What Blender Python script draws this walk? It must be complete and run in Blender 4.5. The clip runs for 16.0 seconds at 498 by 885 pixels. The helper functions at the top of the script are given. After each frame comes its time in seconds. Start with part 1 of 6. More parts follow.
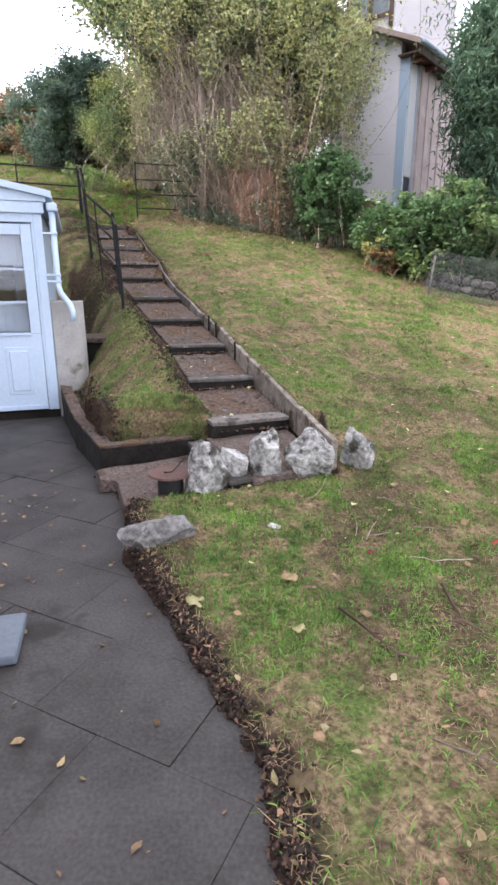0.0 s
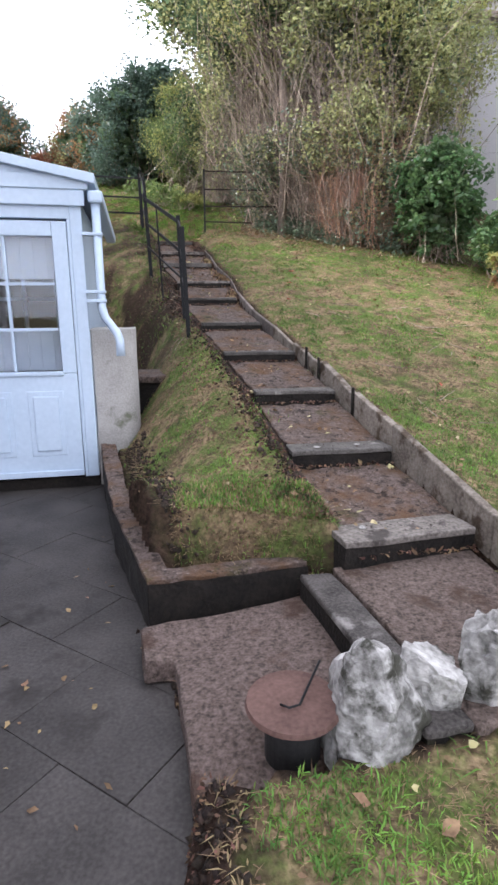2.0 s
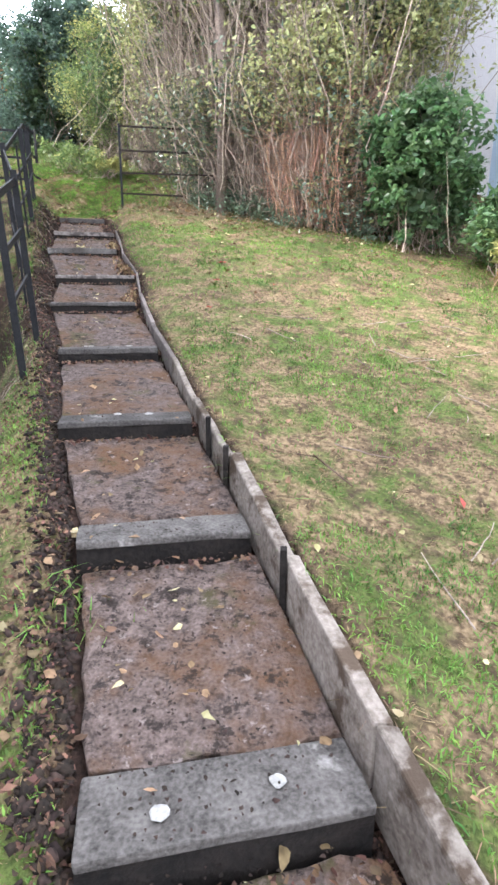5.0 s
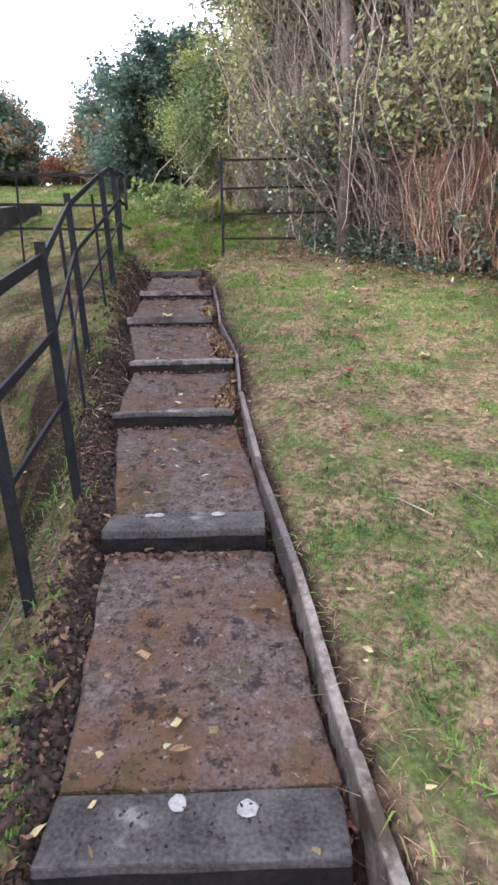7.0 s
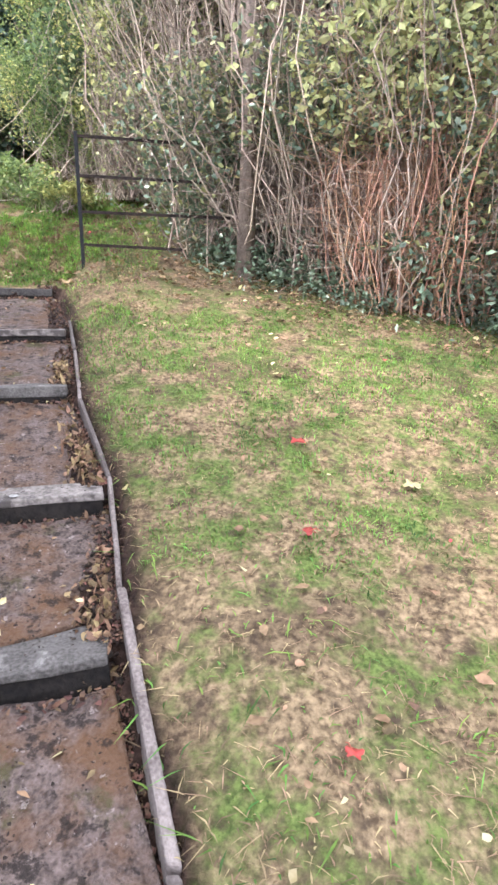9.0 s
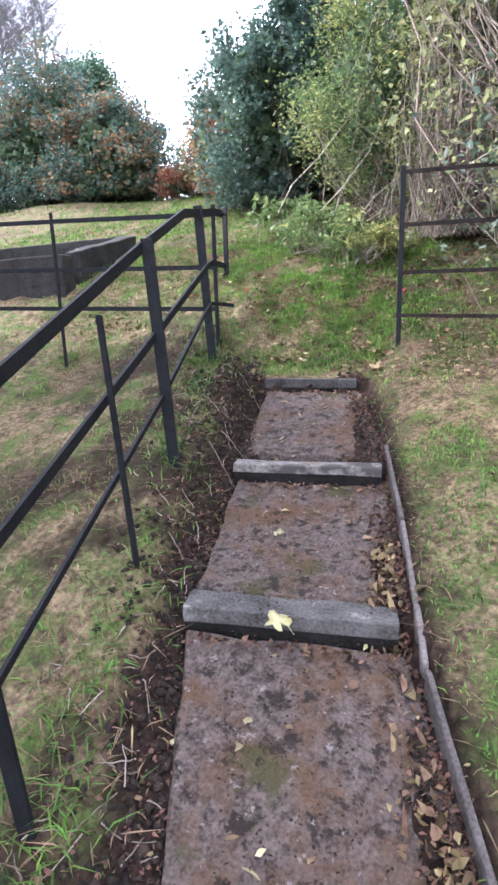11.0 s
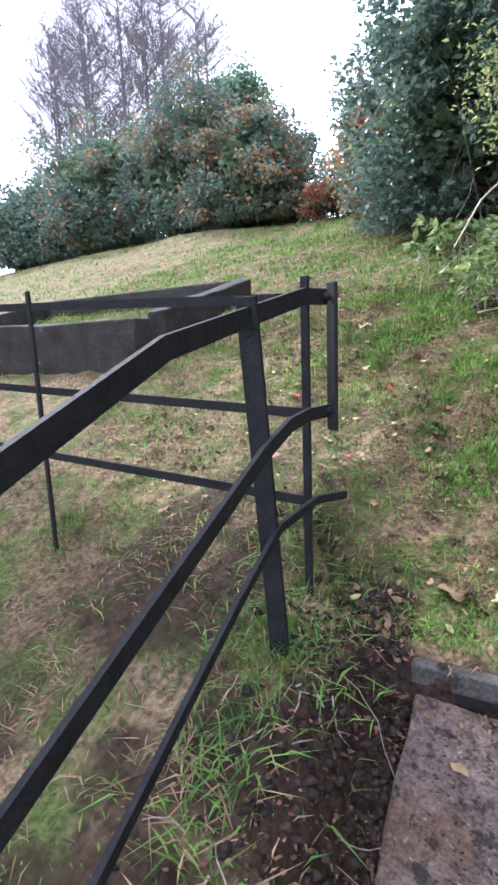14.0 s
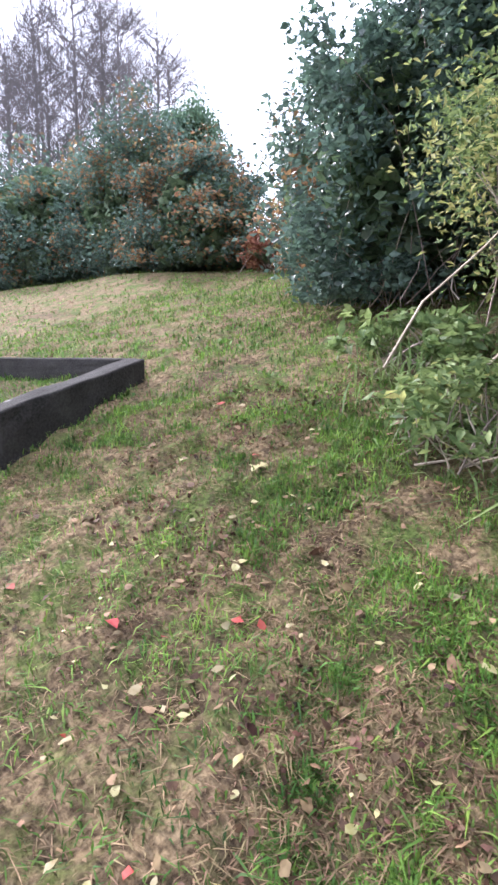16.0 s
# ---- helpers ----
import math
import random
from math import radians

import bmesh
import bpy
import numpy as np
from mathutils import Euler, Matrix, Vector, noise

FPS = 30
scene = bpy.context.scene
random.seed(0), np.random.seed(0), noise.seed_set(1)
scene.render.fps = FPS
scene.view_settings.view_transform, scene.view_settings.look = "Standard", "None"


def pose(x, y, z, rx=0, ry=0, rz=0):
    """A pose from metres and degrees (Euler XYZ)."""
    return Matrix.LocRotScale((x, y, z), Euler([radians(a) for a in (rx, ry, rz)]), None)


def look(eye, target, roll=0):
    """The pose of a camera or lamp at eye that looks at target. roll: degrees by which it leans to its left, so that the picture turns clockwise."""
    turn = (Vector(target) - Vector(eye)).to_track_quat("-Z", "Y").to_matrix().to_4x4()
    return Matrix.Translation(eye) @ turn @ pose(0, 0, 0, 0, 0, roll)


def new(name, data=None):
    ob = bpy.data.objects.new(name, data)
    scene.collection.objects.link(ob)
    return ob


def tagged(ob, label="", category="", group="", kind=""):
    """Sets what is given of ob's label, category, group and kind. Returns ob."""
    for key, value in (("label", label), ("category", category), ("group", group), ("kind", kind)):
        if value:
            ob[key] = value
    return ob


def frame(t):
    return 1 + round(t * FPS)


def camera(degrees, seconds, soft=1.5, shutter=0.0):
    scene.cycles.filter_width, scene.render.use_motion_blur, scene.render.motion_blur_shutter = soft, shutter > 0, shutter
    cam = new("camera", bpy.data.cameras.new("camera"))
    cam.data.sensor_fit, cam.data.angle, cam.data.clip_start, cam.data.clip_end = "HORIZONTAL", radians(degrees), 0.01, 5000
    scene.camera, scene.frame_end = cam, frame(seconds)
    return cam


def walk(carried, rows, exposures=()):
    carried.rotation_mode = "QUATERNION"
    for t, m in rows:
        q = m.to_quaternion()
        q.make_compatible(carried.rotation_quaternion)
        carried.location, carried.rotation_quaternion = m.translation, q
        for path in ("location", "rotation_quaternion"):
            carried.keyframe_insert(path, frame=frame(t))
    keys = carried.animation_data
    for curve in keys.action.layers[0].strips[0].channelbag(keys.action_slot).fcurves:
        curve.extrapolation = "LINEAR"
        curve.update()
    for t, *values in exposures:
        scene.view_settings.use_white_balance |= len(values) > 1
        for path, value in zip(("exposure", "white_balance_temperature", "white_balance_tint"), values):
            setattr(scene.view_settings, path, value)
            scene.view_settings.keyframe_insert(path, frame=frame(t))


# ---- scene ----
cam = camera(49.1, 16.0, soft=2.8)
METRES, EYE, TILT, LEAN, TURN = 14.0, 1.5, -16.0, 0.0, 0.0
ROWS = [
    (0.0, 0.0, 0.0, 0.0, 0.0, 0.0, -0.0),
    (0.5, -0.0056, 0.0332, 0.0098, 3.61, 0.02, -0.8),
    (1.0, -0.0088, 0.0692, 0.0182, 5.59, 0.79, -1.42),
    (1.5, -0.0202, 0.1046, 0.0267, 6.59, 1.56, -1.52),
    (2.0, -0.0359, 0.1374, 0.0358, 5.69, 2.54, -1.35),
    (2.5, -0.0512, 0.1734, 0.0507, -0.05, 1.67, 2.32),
    (3.0, -0.0608, 0.2045, 0.0559, -11.28, -0.36, 6.59),
    (3.5, -0.0554, 0.2307, 0.0625, -18.93, -0.63, 6.26),
    (4.0, -0.042, 0.2567, 0.0715, -22.0, -0.07, 4.32),
    (4.5, -0.0279, 0.2783, 0.0861, -13.18, 0.98, 2.72),
    (5.0, -0.0143, 0.2969, 0.0998, 2.33, 1.0, -1.05),
    (7.5, -0.0482, 0.437, 0.1861, 12.63, 4.0, -2.64),
    (8.0, -0.0528, 0.4641, 0.2067, 7.65, 4.84, -1.38),
    (8.5, -0.0637, 0.4905, 0.2224, 1.24, 3.21, -0.5),
    (9.0, -0.0714, 0.5116, 0.2346, -0.65, 1.49, -0.48),
    (9.5, -0.0838, 0.5373, 0.2499, 8.22, 1.52, -2.53),
    (10.0, -0.0996, 0.5578, 0.2659, 19.48, 0.63, -4.29),
    (12.5, -0.1488, 0.669, 0.3364, 28.36, 2.37, -6.39),
    (13.0, -0.1635, 0.6924, 0.3445, 30.8, 2.6, -7.53),
    (13.5, -0.179, 0.7132, 0.3673, 38.62, 0.76, -8.93),
    (14.0, -0.1878, 0.7277, 0.3768, 41.92, 0.34, -8.7),
    (14.5, -0.1916, 0.752, 0.3936, 39.56, 1.8, -9.7),
    (15.0, -0.2017, 0.7711, 0.4114, 37.62, 2.04, -9.16),
    (15.5, -0.2095, 0.7917, 0.4216, 35.53, 2.76, -9.59),
    (16.0, -0.219, 0.8119, 0.4405, 38.06, 3.79, -10.42),
]
walk(cam, [(t, pose(0, 0, EYE, TILT, LEAN, TURN) @ pose(METRES * x, METRES * y, METRES * z, 90 + pitch, roll, yaw)) for t, x, y, z, yaw, pitch, roll in ROWS],
     exposures=[(0.0, 0.12, 6650, 17), (1.0, 0.02, 6650, 20), (2.0, 0.02, 6550, 17), (2.5, 0.22, 6550, 17), (3.2, 0.98, 6450, 14), (4.5, 0.9, 6400, 14), (5.0, 0.72, 6350, 15), (7.5, 0.2, 6250, 22),
                (8.5, 0.2, 6400, 20), (9.0, 0.85, 6350, 18), (9.5, 1.02, 6350, 17), (10.0, 0.7, 5950, 19), (12.5, 0.52, 5850, 20), (13.0, 0.66, 5850, 21), (14.0, 0.38, 5850, 21), (15.0, 0.3, 6050, 22), (16.0, 0.22, 6050, 22)])

# ---- world, sun ----
world = bpy.data.worlds.new("world")
scene.world = world
world.use_nodes = True
wn, wl = world.node_tree.nodes, world.node_tree.links
wn.clear()
SUN_AZ, SUN_EL = -84.0, 37.0  # degrees: azimuth from +y towards +x, elevation
sky = wn.new("ShaderNodeTexSky")
sky.sky_type, sky.sun_disc = "NISHITA", False
sky.sun_elevation, sky.sun_rotation = radians(SUN_EL), radians(SUN_AZ)
sky.dust_density = 3.0
sky_bg = wn.new("ShaderNodeBackground")
sky_bg.inputs["Strength"].default_value = 0.15
wl.new(sky.outputs[0], sky_bg.inputs["Color"])
cloud_bg = wn.new("ShaderNodeBackground")
cloud_bg.inputs["Color"].default_value = (0.9, 0.96, 1.08, 1)
cloud_bg.inputs["Strength"].default_value = 3.0
coord = wn.new("ShaderNodeTexCoord")
cloud_noise = wn.new("ShaderNodeTexNoise")
cloud_noise.inputs["Scale"].default_value = 2.2
cloud_noise.inputs["Detail"].default_value = 5
wl.new(coord.outputs["Generated"], cloud_noise.inputs["Vector"])
cloud_ramp = wn.new("ShaderNodeValToRGB")
cloud_ramp.color_ramp.elements[0].position = 0.30
cloud_ramp.color_ramp.elements[0].color = (0.55, 0.55, 0.55, 1)
cloud_ramp.color_ramp.elements[1].position = 0.52
wl.new(cloud_noise.outputs["Fac"], cloud_ramp.inputs["Fac"])
wmix = wn.new("ShaderNodeMixShader")
wl.new(cloud_ramp.outputs["Color"], wmix.inputs["Fac"])
wl.new(sky_bg.outputs[0], wmix.inputs[1])
wl.new(cloud_bg.outputs[0], wmix.inputs[2])
wout = wn.new("ShaderNodeOutputWorld")
wl.new(wmix.outputs[0], wout.inputs["Surface"])

sun = new("sun", bpy.data.lights.new("sun", "SUN"))
sun.data.energy, sun.data.angle, sun.data.color = 5.5, radians(6), (1.0, 0.95, 0.87)
sun_from = Vector((math.sin(radians(SUN_AZ)) * math.cos(radians(SUN_EL)), math.cos(radians(SUN_AZ)) * math.cos(radians(SUN_EL)), math.sin(radians(SUN_EL))))
sun.matrix_world = look(sun_from * 50, (0, 0, 0))


# ---- materials ----
def material(name, dark, light, rough=0.85, scale=6.0, fine=60.0, bump=0.3, spots=None, spot_at=0.6, spot_scale=3.0, metal=0.0, vary=0.0, spec=0.3, translucent=0.0, detail=6):
    """Two-scale noise between two colours, an optional third colour in spots, relief, and variation from piece to piece."""
    m = bpy.data.materials.new(name)
    m.use_nodes = True
    n, l = m.node_tree.nodes, m.node_tree.links
    bsdf = n["Principled BSDF"]
    tc = n.new("ShaderNodeNewGeometry")
    big, small = n.new("ShaderNodeTexNoise"), n.new("ShaderNodeTexNoise")
    big.inputs["Scale"].default_value, small.inputs["Scale"].default_value = scale, fine
    big.inputs["Detail"].default_value = small.inputs["Detail"].default_value = detail
    l.new(tc.outputs["Position"], big.inputs["Vector"])
    l.new(tc.outputs["Position"], small.inputs["Vector"])
    add = n.new("ShaderNodeMath")
    add.operation = "ADD"
    l.new(big.outputs["Fac"], add.inputs[0])
    l.new(small.outputs["Fac"], add.inputs[1])
    span = n.new("ShaderNodeMapRange")
    span.inputs["From Min"].default_value, span.inputs["From Max"].default_value = 0.72, 1.28
    l.new(add.outputs[0], span.inputs["Value"])
    mix = n.new("ShaderNodeMix")
    mix.data_type = "RGBA"
    mix.inputs["A"].default_value, mix.inputs["B"].default_value = (*dark, 1), (*light, 1)
    l.new(span.outputs["Result"], mix.inputs["Factor"])
    colour = mix.outputs["Result"]
    if spots:
        blot = n.new("ShaderNodeTexNoise")
        blot.inputs["Scale"].default_value, blot.inputs["Detail"].default_value = spot_scale, 7
        blot.inputs["Roughness"].default_value = 0.65
        l.new(tc.outputs["Position"], blot.inputs["Vector"])
        edge = n.new("ShaderNodeMapRange")
        edge.inputs["From Min"].default_value, edge.inputs["From Max"].default_value = spot_at, spot_at + 0.09
        l.new(blot.outputs["Fac"], edge.inputs["Value"])
        mix2 = n.new("ShaderNodeMix")
        mix2.data_type = "RGBA"
        mix2.inputs["B"].default_value = (*spots, 1)
        l.new(edge.outputs["Result"], mix2.inputs["Factor"])
        l.new(colour, mix2.inputs["A"])
        colour = mix2.outputs["Result"]
    if vary:
        geo = n.new("ShaderNodeNewGeometry")
        info = n.new("ShaderNodeObjectInfo")
        s = n.new("ShaderNodeMath")
        s.operation = "ADD"
        l.new(geo.outputs["Random Per Island"], s.inputs[0])
        l.new(info.outputs["Random"], s.inputs[1])
        fr = n.new("ShaderNodeMath")
        fr.operation = "FRACT"
        l.new(s.outputs[0], fr.inputs[0])
        val = n.new("ShaderNodeMapRange")
        val.inputs["To Min"].default_value, val.inputs["To Max"].default_value = 1 - vary, 1 + vary
        l.new(fr.outputs[0], val.inputs["Value"])
        hsv = n.new("ShaderNodeHueSaturation")
        l.new(val.outputs["Result"], hsv.inputs["Value"])
        hue = n.new("ShaderNodeMapRange")
        hue.inputs["To Min"].default_value, hue.inputs["To Max"].default_value = 0.5 + vary * 0.05, 0.5 - vary * 0.05
        l.new(geo.outputs["Random Per Island"], hue.inputs["Value"])
        l.new(hue.outputs["Result"], hsv.inputs["Hue"])
        l.new(colour, hsv.inputs["Color"])
        colour = hsv.outputs["Color"]
    l.new(colour, bsdf.inputs["Base Color"])
    bsdf.inputs["Roughness"].default_value, bsdf.inputs["Metallic"].default_value = rough, metal
    bsdf.inputs["Specular IOR Level"].default_value = spec
    if bump:
        b = n.new("ShaderNodeBump")
        b.inputs["Strength"].default_value, b.inputs["Distance"].default_value = bump, 0.01
        l.new(add.outputs[0], b.inputs["Height"])
        l.new(b.outputs["Normal"], bsdf.inputs["Normal"])
    if translucent:
        t = n.new("ShaderNodeBsdfTranslucent")
        l.new(colour, t.inputs["Color"])
        ms = n.new("ShaderNodeMixShader")
        ms.inputs["Fac"].default_value = translucent
        l.new(bsdf.outputs[0], ms.inputs[1])
        l.new(t.outputs[0], ms.inputs[2])
        l.new(ms.outputs[0], n["Material Output"].inputs["Surface"])
    return m



def tread_material():
    """Concrete worn down to its stones, with rusty moss, green moss and dark pits."""
    m = material("tread_concrete", (0.034, 0.024, 0.019), (0.165, 0.126, 0.108), 0.85, 30, 95, 1.0, vary=0.12)
    n, l = m.node_tree.nodes, m.node_tree.links
    bsdf = n["Principled BSDF"]
    colour = bsdf.inputs["Base Color"].links[0].from_socket
    geo = n.new("ShaderNodeNewGeometry")
    for tint, scale, at, width in (((0.1, 0.05, 0.021), 3.1, 0.45, 0.15), ((0.05, 0.046, 0.014), 3.3, 0.57, 0.07), ((0.01, 0.007, 0.005), 15.0, 0.55, 0.05), ((0.25, 0.21, 0.19), 26.0, 0.61, 0.05)):
        t = n.new("ShaderNodeTexNoise")
        t.inputs["Scale"].default_value, t.inputs["Detail"].default_value, t.inputs["Roughness"].default_value = scale, 8, 0.7
        shift = n.new("ShaderNodeVectorMath")
        shift.inputs[1].default_value = (scale, 3.7, 1.3)
        l.new(geo.outputs["Position"], shift.inputs[0])
        l.new(shift.outputs[0], t.inputs["Vector"])
        e = n.new("ShaderNodeMapRange")
        e.inputs["From Min"].default_value, e.inputs["From Max"].default_value = at, at + width
        e.inputs["To Max"].default_value = 0.8
        l.new(t.outputs["Fac"], e.inputs["Value"])
        mix = n.new("ShaderNodeMix")
        mix.data_type = "RGBA"
        mix.inputs["B"].default_value = (*tint, 1)
        l.new(e.outputs["Result"], mix.inputs["Factor"])
        l.new(colour, mix.inputs["A"])
        colour = mix.outputs["Result"]
    l.new(colour, bsdf.inputs["Base Color"])
    return m


MAT = {
    "patio": material("paving_slab", (0.026, 0.023, 0.0215), (0.064, 0.058, 0.055), 0.66, 3.0, 70, 0.1, spots=(0.02, 0.017, 0.015), spot_at=0.55, spot_scale=1.7, vary=0.07),
    "tread": tread_material(),
    "gravelly": material("gravelly_concrete", (0.04, 0.029, 0.024), (0.175, 0.132, 0.114), 0.9, 38, 85, 1.0, spots=(0.06, 0.036, 0.026), spot_at=0.55, spot_scale=4.0, vary=0.08),
    "lintel": material("lichened_concrete", (0.03, 0.027, 0.024), (0.128, 0.118, 0.108), 0.85, 8, 90, 0.6, spots=(0.3, 0.285, 0.265), spot_at=0.6, spot_scale=4, vary=0.3),
    # damp, mossy concrete; shade under the step edges is put into its near-black
    "wet_shaded_face": material("mossy_shade_black_concrete", (0.004, 0.0035, 0.003), (0.02, 0.016, 0.013), 0.9, 9, 50, 0.8, spots=(0.035, 0.033, 0.014), spot_at=0.66),
    "kerb": material("edging_concrete", (0.13, 0.105, 0.085), (0.32, 0.28, 0.24), 0.88, 9, 60, 0.5, spots=(0.075, 0.052, 0.036), spot_at=0.52, spot_scale=6, vary=0.2),
    "rock": material("limestone", (0.1, 0.097, 0.09), (0.5, 0.49, 0.47), 0.85, 7, 34, 1.0, spots=(0.045, 0.044, 0.035), spot_at=0.5, spot_scale=6, vary=0.1),
    "pvc": material("white_pvc", (0.42, 0.53, 0.65), (0.49, 0.6, 0.72), 0.35, 1.5, 30, 0.02, spec=0.5),
    "render": material("grey_render", (0.26, 0.255, 0.24), (0.42, 0.41, 0.39), 0.9, 4, 80, 0.4, spots=(0.14, 0.15, 0.11), spot_at=0.6),
    "iron": material("black_painted_iron", (0.008, 0.0085, 0.0095), (0.02, 0.0205, 0.022), 0.62, 20, 120, 0.3, spots=(0.07, 0.035, 0.02), spot_at=0.66, spot_scale=18, spec=0.18),
    "house": material("pale_render", (0.66, 0.64, 0.67), (0.78, 0.76, 0.78), 0.85, 0.8, 40, 0.1),
    "batten": material("weathered_boards", (0.55, 0.45, 0.43), (0.78, 0.69, 0.67), 0.8, 2.5, 60, 0.3, vary=0.12),
    "tiles": material("pale_brown_tiles", (0.3, 0.23, 0.2), (0.42, 0.34, 0.3), 0.8, 5, 40, 0.3),
    "timber": material("dark_brown_timber", (0.06, 0.035, 0.025), (0.13, 0.08, 0.06), 0.7, 8, 60, 0.2),
    "roof": material("dark_slate", (0.04, 0.042, 0.05), (0.1, 0.1, 0.11), 0.7, 5, 50, 0.3),
    "fascia": material("red_brown_fascia", (0.16, 0.06, 0.04), (0.26, 0.12, 0.09), 0.7, 5, 50, 0.2),
    "bark": material("brown_bark", (0.17, 0.135, 0.11), (0.44, 0.36, 0.29), 0.9, 14, 60, 0.8, vary=0.3),
    "twig": material("grey_brown_twig", (0.19, 0.145, 0.115), (0.46, 0.385, 0.315), 0.85, 6, 50, 0.2, vary=0.45),
    "far_twig": material("dark_grey_twig", (0.1, 0.095, 0.1), (0.22, 0.2, 0.2), 0.85, 6, 50, 0.2, vary=0.3),
    "cane": material("red_brown_cane", (0.32, 0.17, 0.11), (0.6, 0.38, 0.26), 0.8, 6, 50, 0.2, vary=0.35),
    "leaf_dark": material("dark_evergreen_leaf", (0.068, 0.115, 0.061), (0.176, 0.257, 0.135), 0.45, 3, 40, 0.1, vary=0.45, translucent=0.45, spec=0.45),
    "leaf_holly": material("glossy_green_leaf", (0.052, 0.115, 0.045), (0.15, 0.262, 0.11), 0.38, 3, 40, 0.1, vary=0.4, translucent=0.45, spec=0.5),
    "leaf_bramble": material("bramble_leaf", (0.09, 0.155, 0.05), (0.3, 0.39, 0.16), 0.5, 3, 40, 0.1, vary=0.4, translucent=0.42),
    "leaf_olive": material("olive_leaf", (0.232, 0.258, 0.116), (0.515, 0.528, 0.258), 0.55, 2, 40, 0.1, vary=0.45, translucent=0.42),
    "leaf_yellow": material("yellowing_leaf", (0.29, 0.3, 0.11), (0.56, 0.56, 0.22), 0.55, 2, 40, 0.1, vary=0.35, translucent=0.42),
    "leaf_brown": material("autumn_brown_leaf", (0.19, 0.11, 0.06), (0.4, 0.25, 0.13), 0.65, 2, 40, 0.1, vary=0.4, translucent=0.42),
    "leaf_blue": material("blue_green_leaf", (0.052, 0.098, 0.075), (0.155, 0.235, 0.18), 0.4, 3, 40, 0.1, vary=0.45, translucent=0.45, spec=0.5),
    "needle": material("yew_needles", (0.065, 0.130, 0.085), (0.182, 0.286, 0.176), 0.6, 3, 40, 0.1, vary=0.45, translucent=0.45),
    "rust_leaf": material("rust_bracken", (0.16, 0.06, 0.035), (0.32, 0.15, 0.09), 0.7, 2, 40, 0.1, vary=0.35, translucent=0.25),
    "grass": material("grass_blade", (0.036, 0.092, 0.017), (0.2, 0.35, 0.065), 0.6, 1.6, 9, 0.0, vary=0.5, translucent=0.3),
    "straw": material("dry_grass_blade", (0.1, 0.068, 0.038), (0.37, 0.27, 0.155), 0.8, 1.3, 9, 0.0, vary=0.5, translucent=0.25),
    "litter_yellow": material("yellow_fallen_leaf", (0.3, 0.25, 0.1), (0.52, 0.46, 0.27), 0.6, 9, 40, 0.1, vary=0.4, translucent=0.15),
    "litter_brown": material("brown_fallen_leaf", (0.1, 0.062, 0.032), (0.3, 0.2, 0.11), 0.7, 9, 40, 0.1, vary=0.5, translucent=0.1),
    "litter_dark": material("rotting_leaf", (0.045, 0.025, 0.017), (0.19, 0.105, 0.065), 0.7, 9, 40, 0.1, vary=0.6, translucent=0.1),
    "litter_red": material("red_fallen_leaf", (0.3, 0.025, 0.035), (0.48, 0.08, 0.08), 0.6, 9, 40, 0.1, vary=0.4, translucent=0.15),
    "lichen": material("white_lichen", (0.2, 0.2, 0.185), (0.42, 0.41, 0.385), 0.9, 20, 90, 0.2),
    "clay": material("terracotta_brown_cover", (0.07, 0.037, 0.03), (0.14, 0.08, 0.066), 0.7, 8, 70, 0.3),
    "black": material("black_plastic", (0.012, 0.012, 0.012), (0.025, 0.025, 0.025), 0.6, 8, 70, 0.1),
    "wire": material("galvanised_wire", (0.07, 0.075, 0.075), (0.15, 0.16, 0.16), 0.6, 8, 70, 0.1, metal=0.3),
    "iron_rust": material("rusted_iron", (0.014, 0.012, 0.011), (0.045, 0.033, 0.028), 0.85, 20, 90, 0.4, spec=0.1),
    "stone_wall": material("old_wall_stone", (0.05, 0.046, 0.042), (0.16, 0.15, 0.14), 0.9, 5, 60, 0.7, vary=0.3),
    "trough": material("dark_mossy_concrete", (0.014, 0.013, 0.012), (0.055, 0.052, 0.048), 0.9, 5, 60, 0.6, spots=(0.3, 0.3, 0.28), spot_at=0.66, spot_scale=5),
    "old_edging": material("dark_old_edging", (0.07, 0.055, 0.05), (0.2, 0.17, 0.155), 0.9, 9, 90, 0.5, spots=(0.3, 0.28, 0.27), spot_at=0.6, spot_scale=4, vary=0.3),
    "ivy": material("ivy_leaf", (0.06, 0.1, 0.06), (0.17, 0.23, 0.15), 0.4, 3, 40, 0.1, vary=0.4, translucent=0.15, spec=0.5),
    "soil_crumb": material("soil_crumb", (0.012, 0.009, 0.007), (0.048, 0.032, 0.024), 0.95, 20, 90, 0.2, vary=0.5),
    "lintel_pale": material("whitened_concrete", (0.09, 0.077, 0.067), (0.34, 0.305, 0.275), 0.85, 5, 60, 0.5, spots=(0.07, 0.06, 0.054), spot_at=0.52, spot_scale=5, vary=0.2),
    "rock_grey": material("mossy_grey_rock", (0.05, 0.047, 0.04), (0.24, 0.23, 0.225), 0.9, 6, 30, 0.9, spots=(0.33, 0.32, 0.31), spot_at=0.6, spot_scale=8),
    "blind": material("white_blind", (0.78, 0.8, 0.83), (0.86, 0.88, 0.9), 0.6, 2, 20, 0.02),
    "curtain": material("white_net", (0.62, 0.68, 0.74), (0.78, 0.82, 0.86), 0.8, 6, 60, 0.1, translucent=0.3),
    "grey_box": material("blue_grey_plastic", (0.09, 0.11, 0.135), (0.13, 0.15, 0.175), 0.5, 3, 40, 0.05),
    "inside": material("pale_interior", (0.4, 0.42, 0.44), (0.6, 0.62, 0.64), 0.8, 2, 20, 0.05),
}

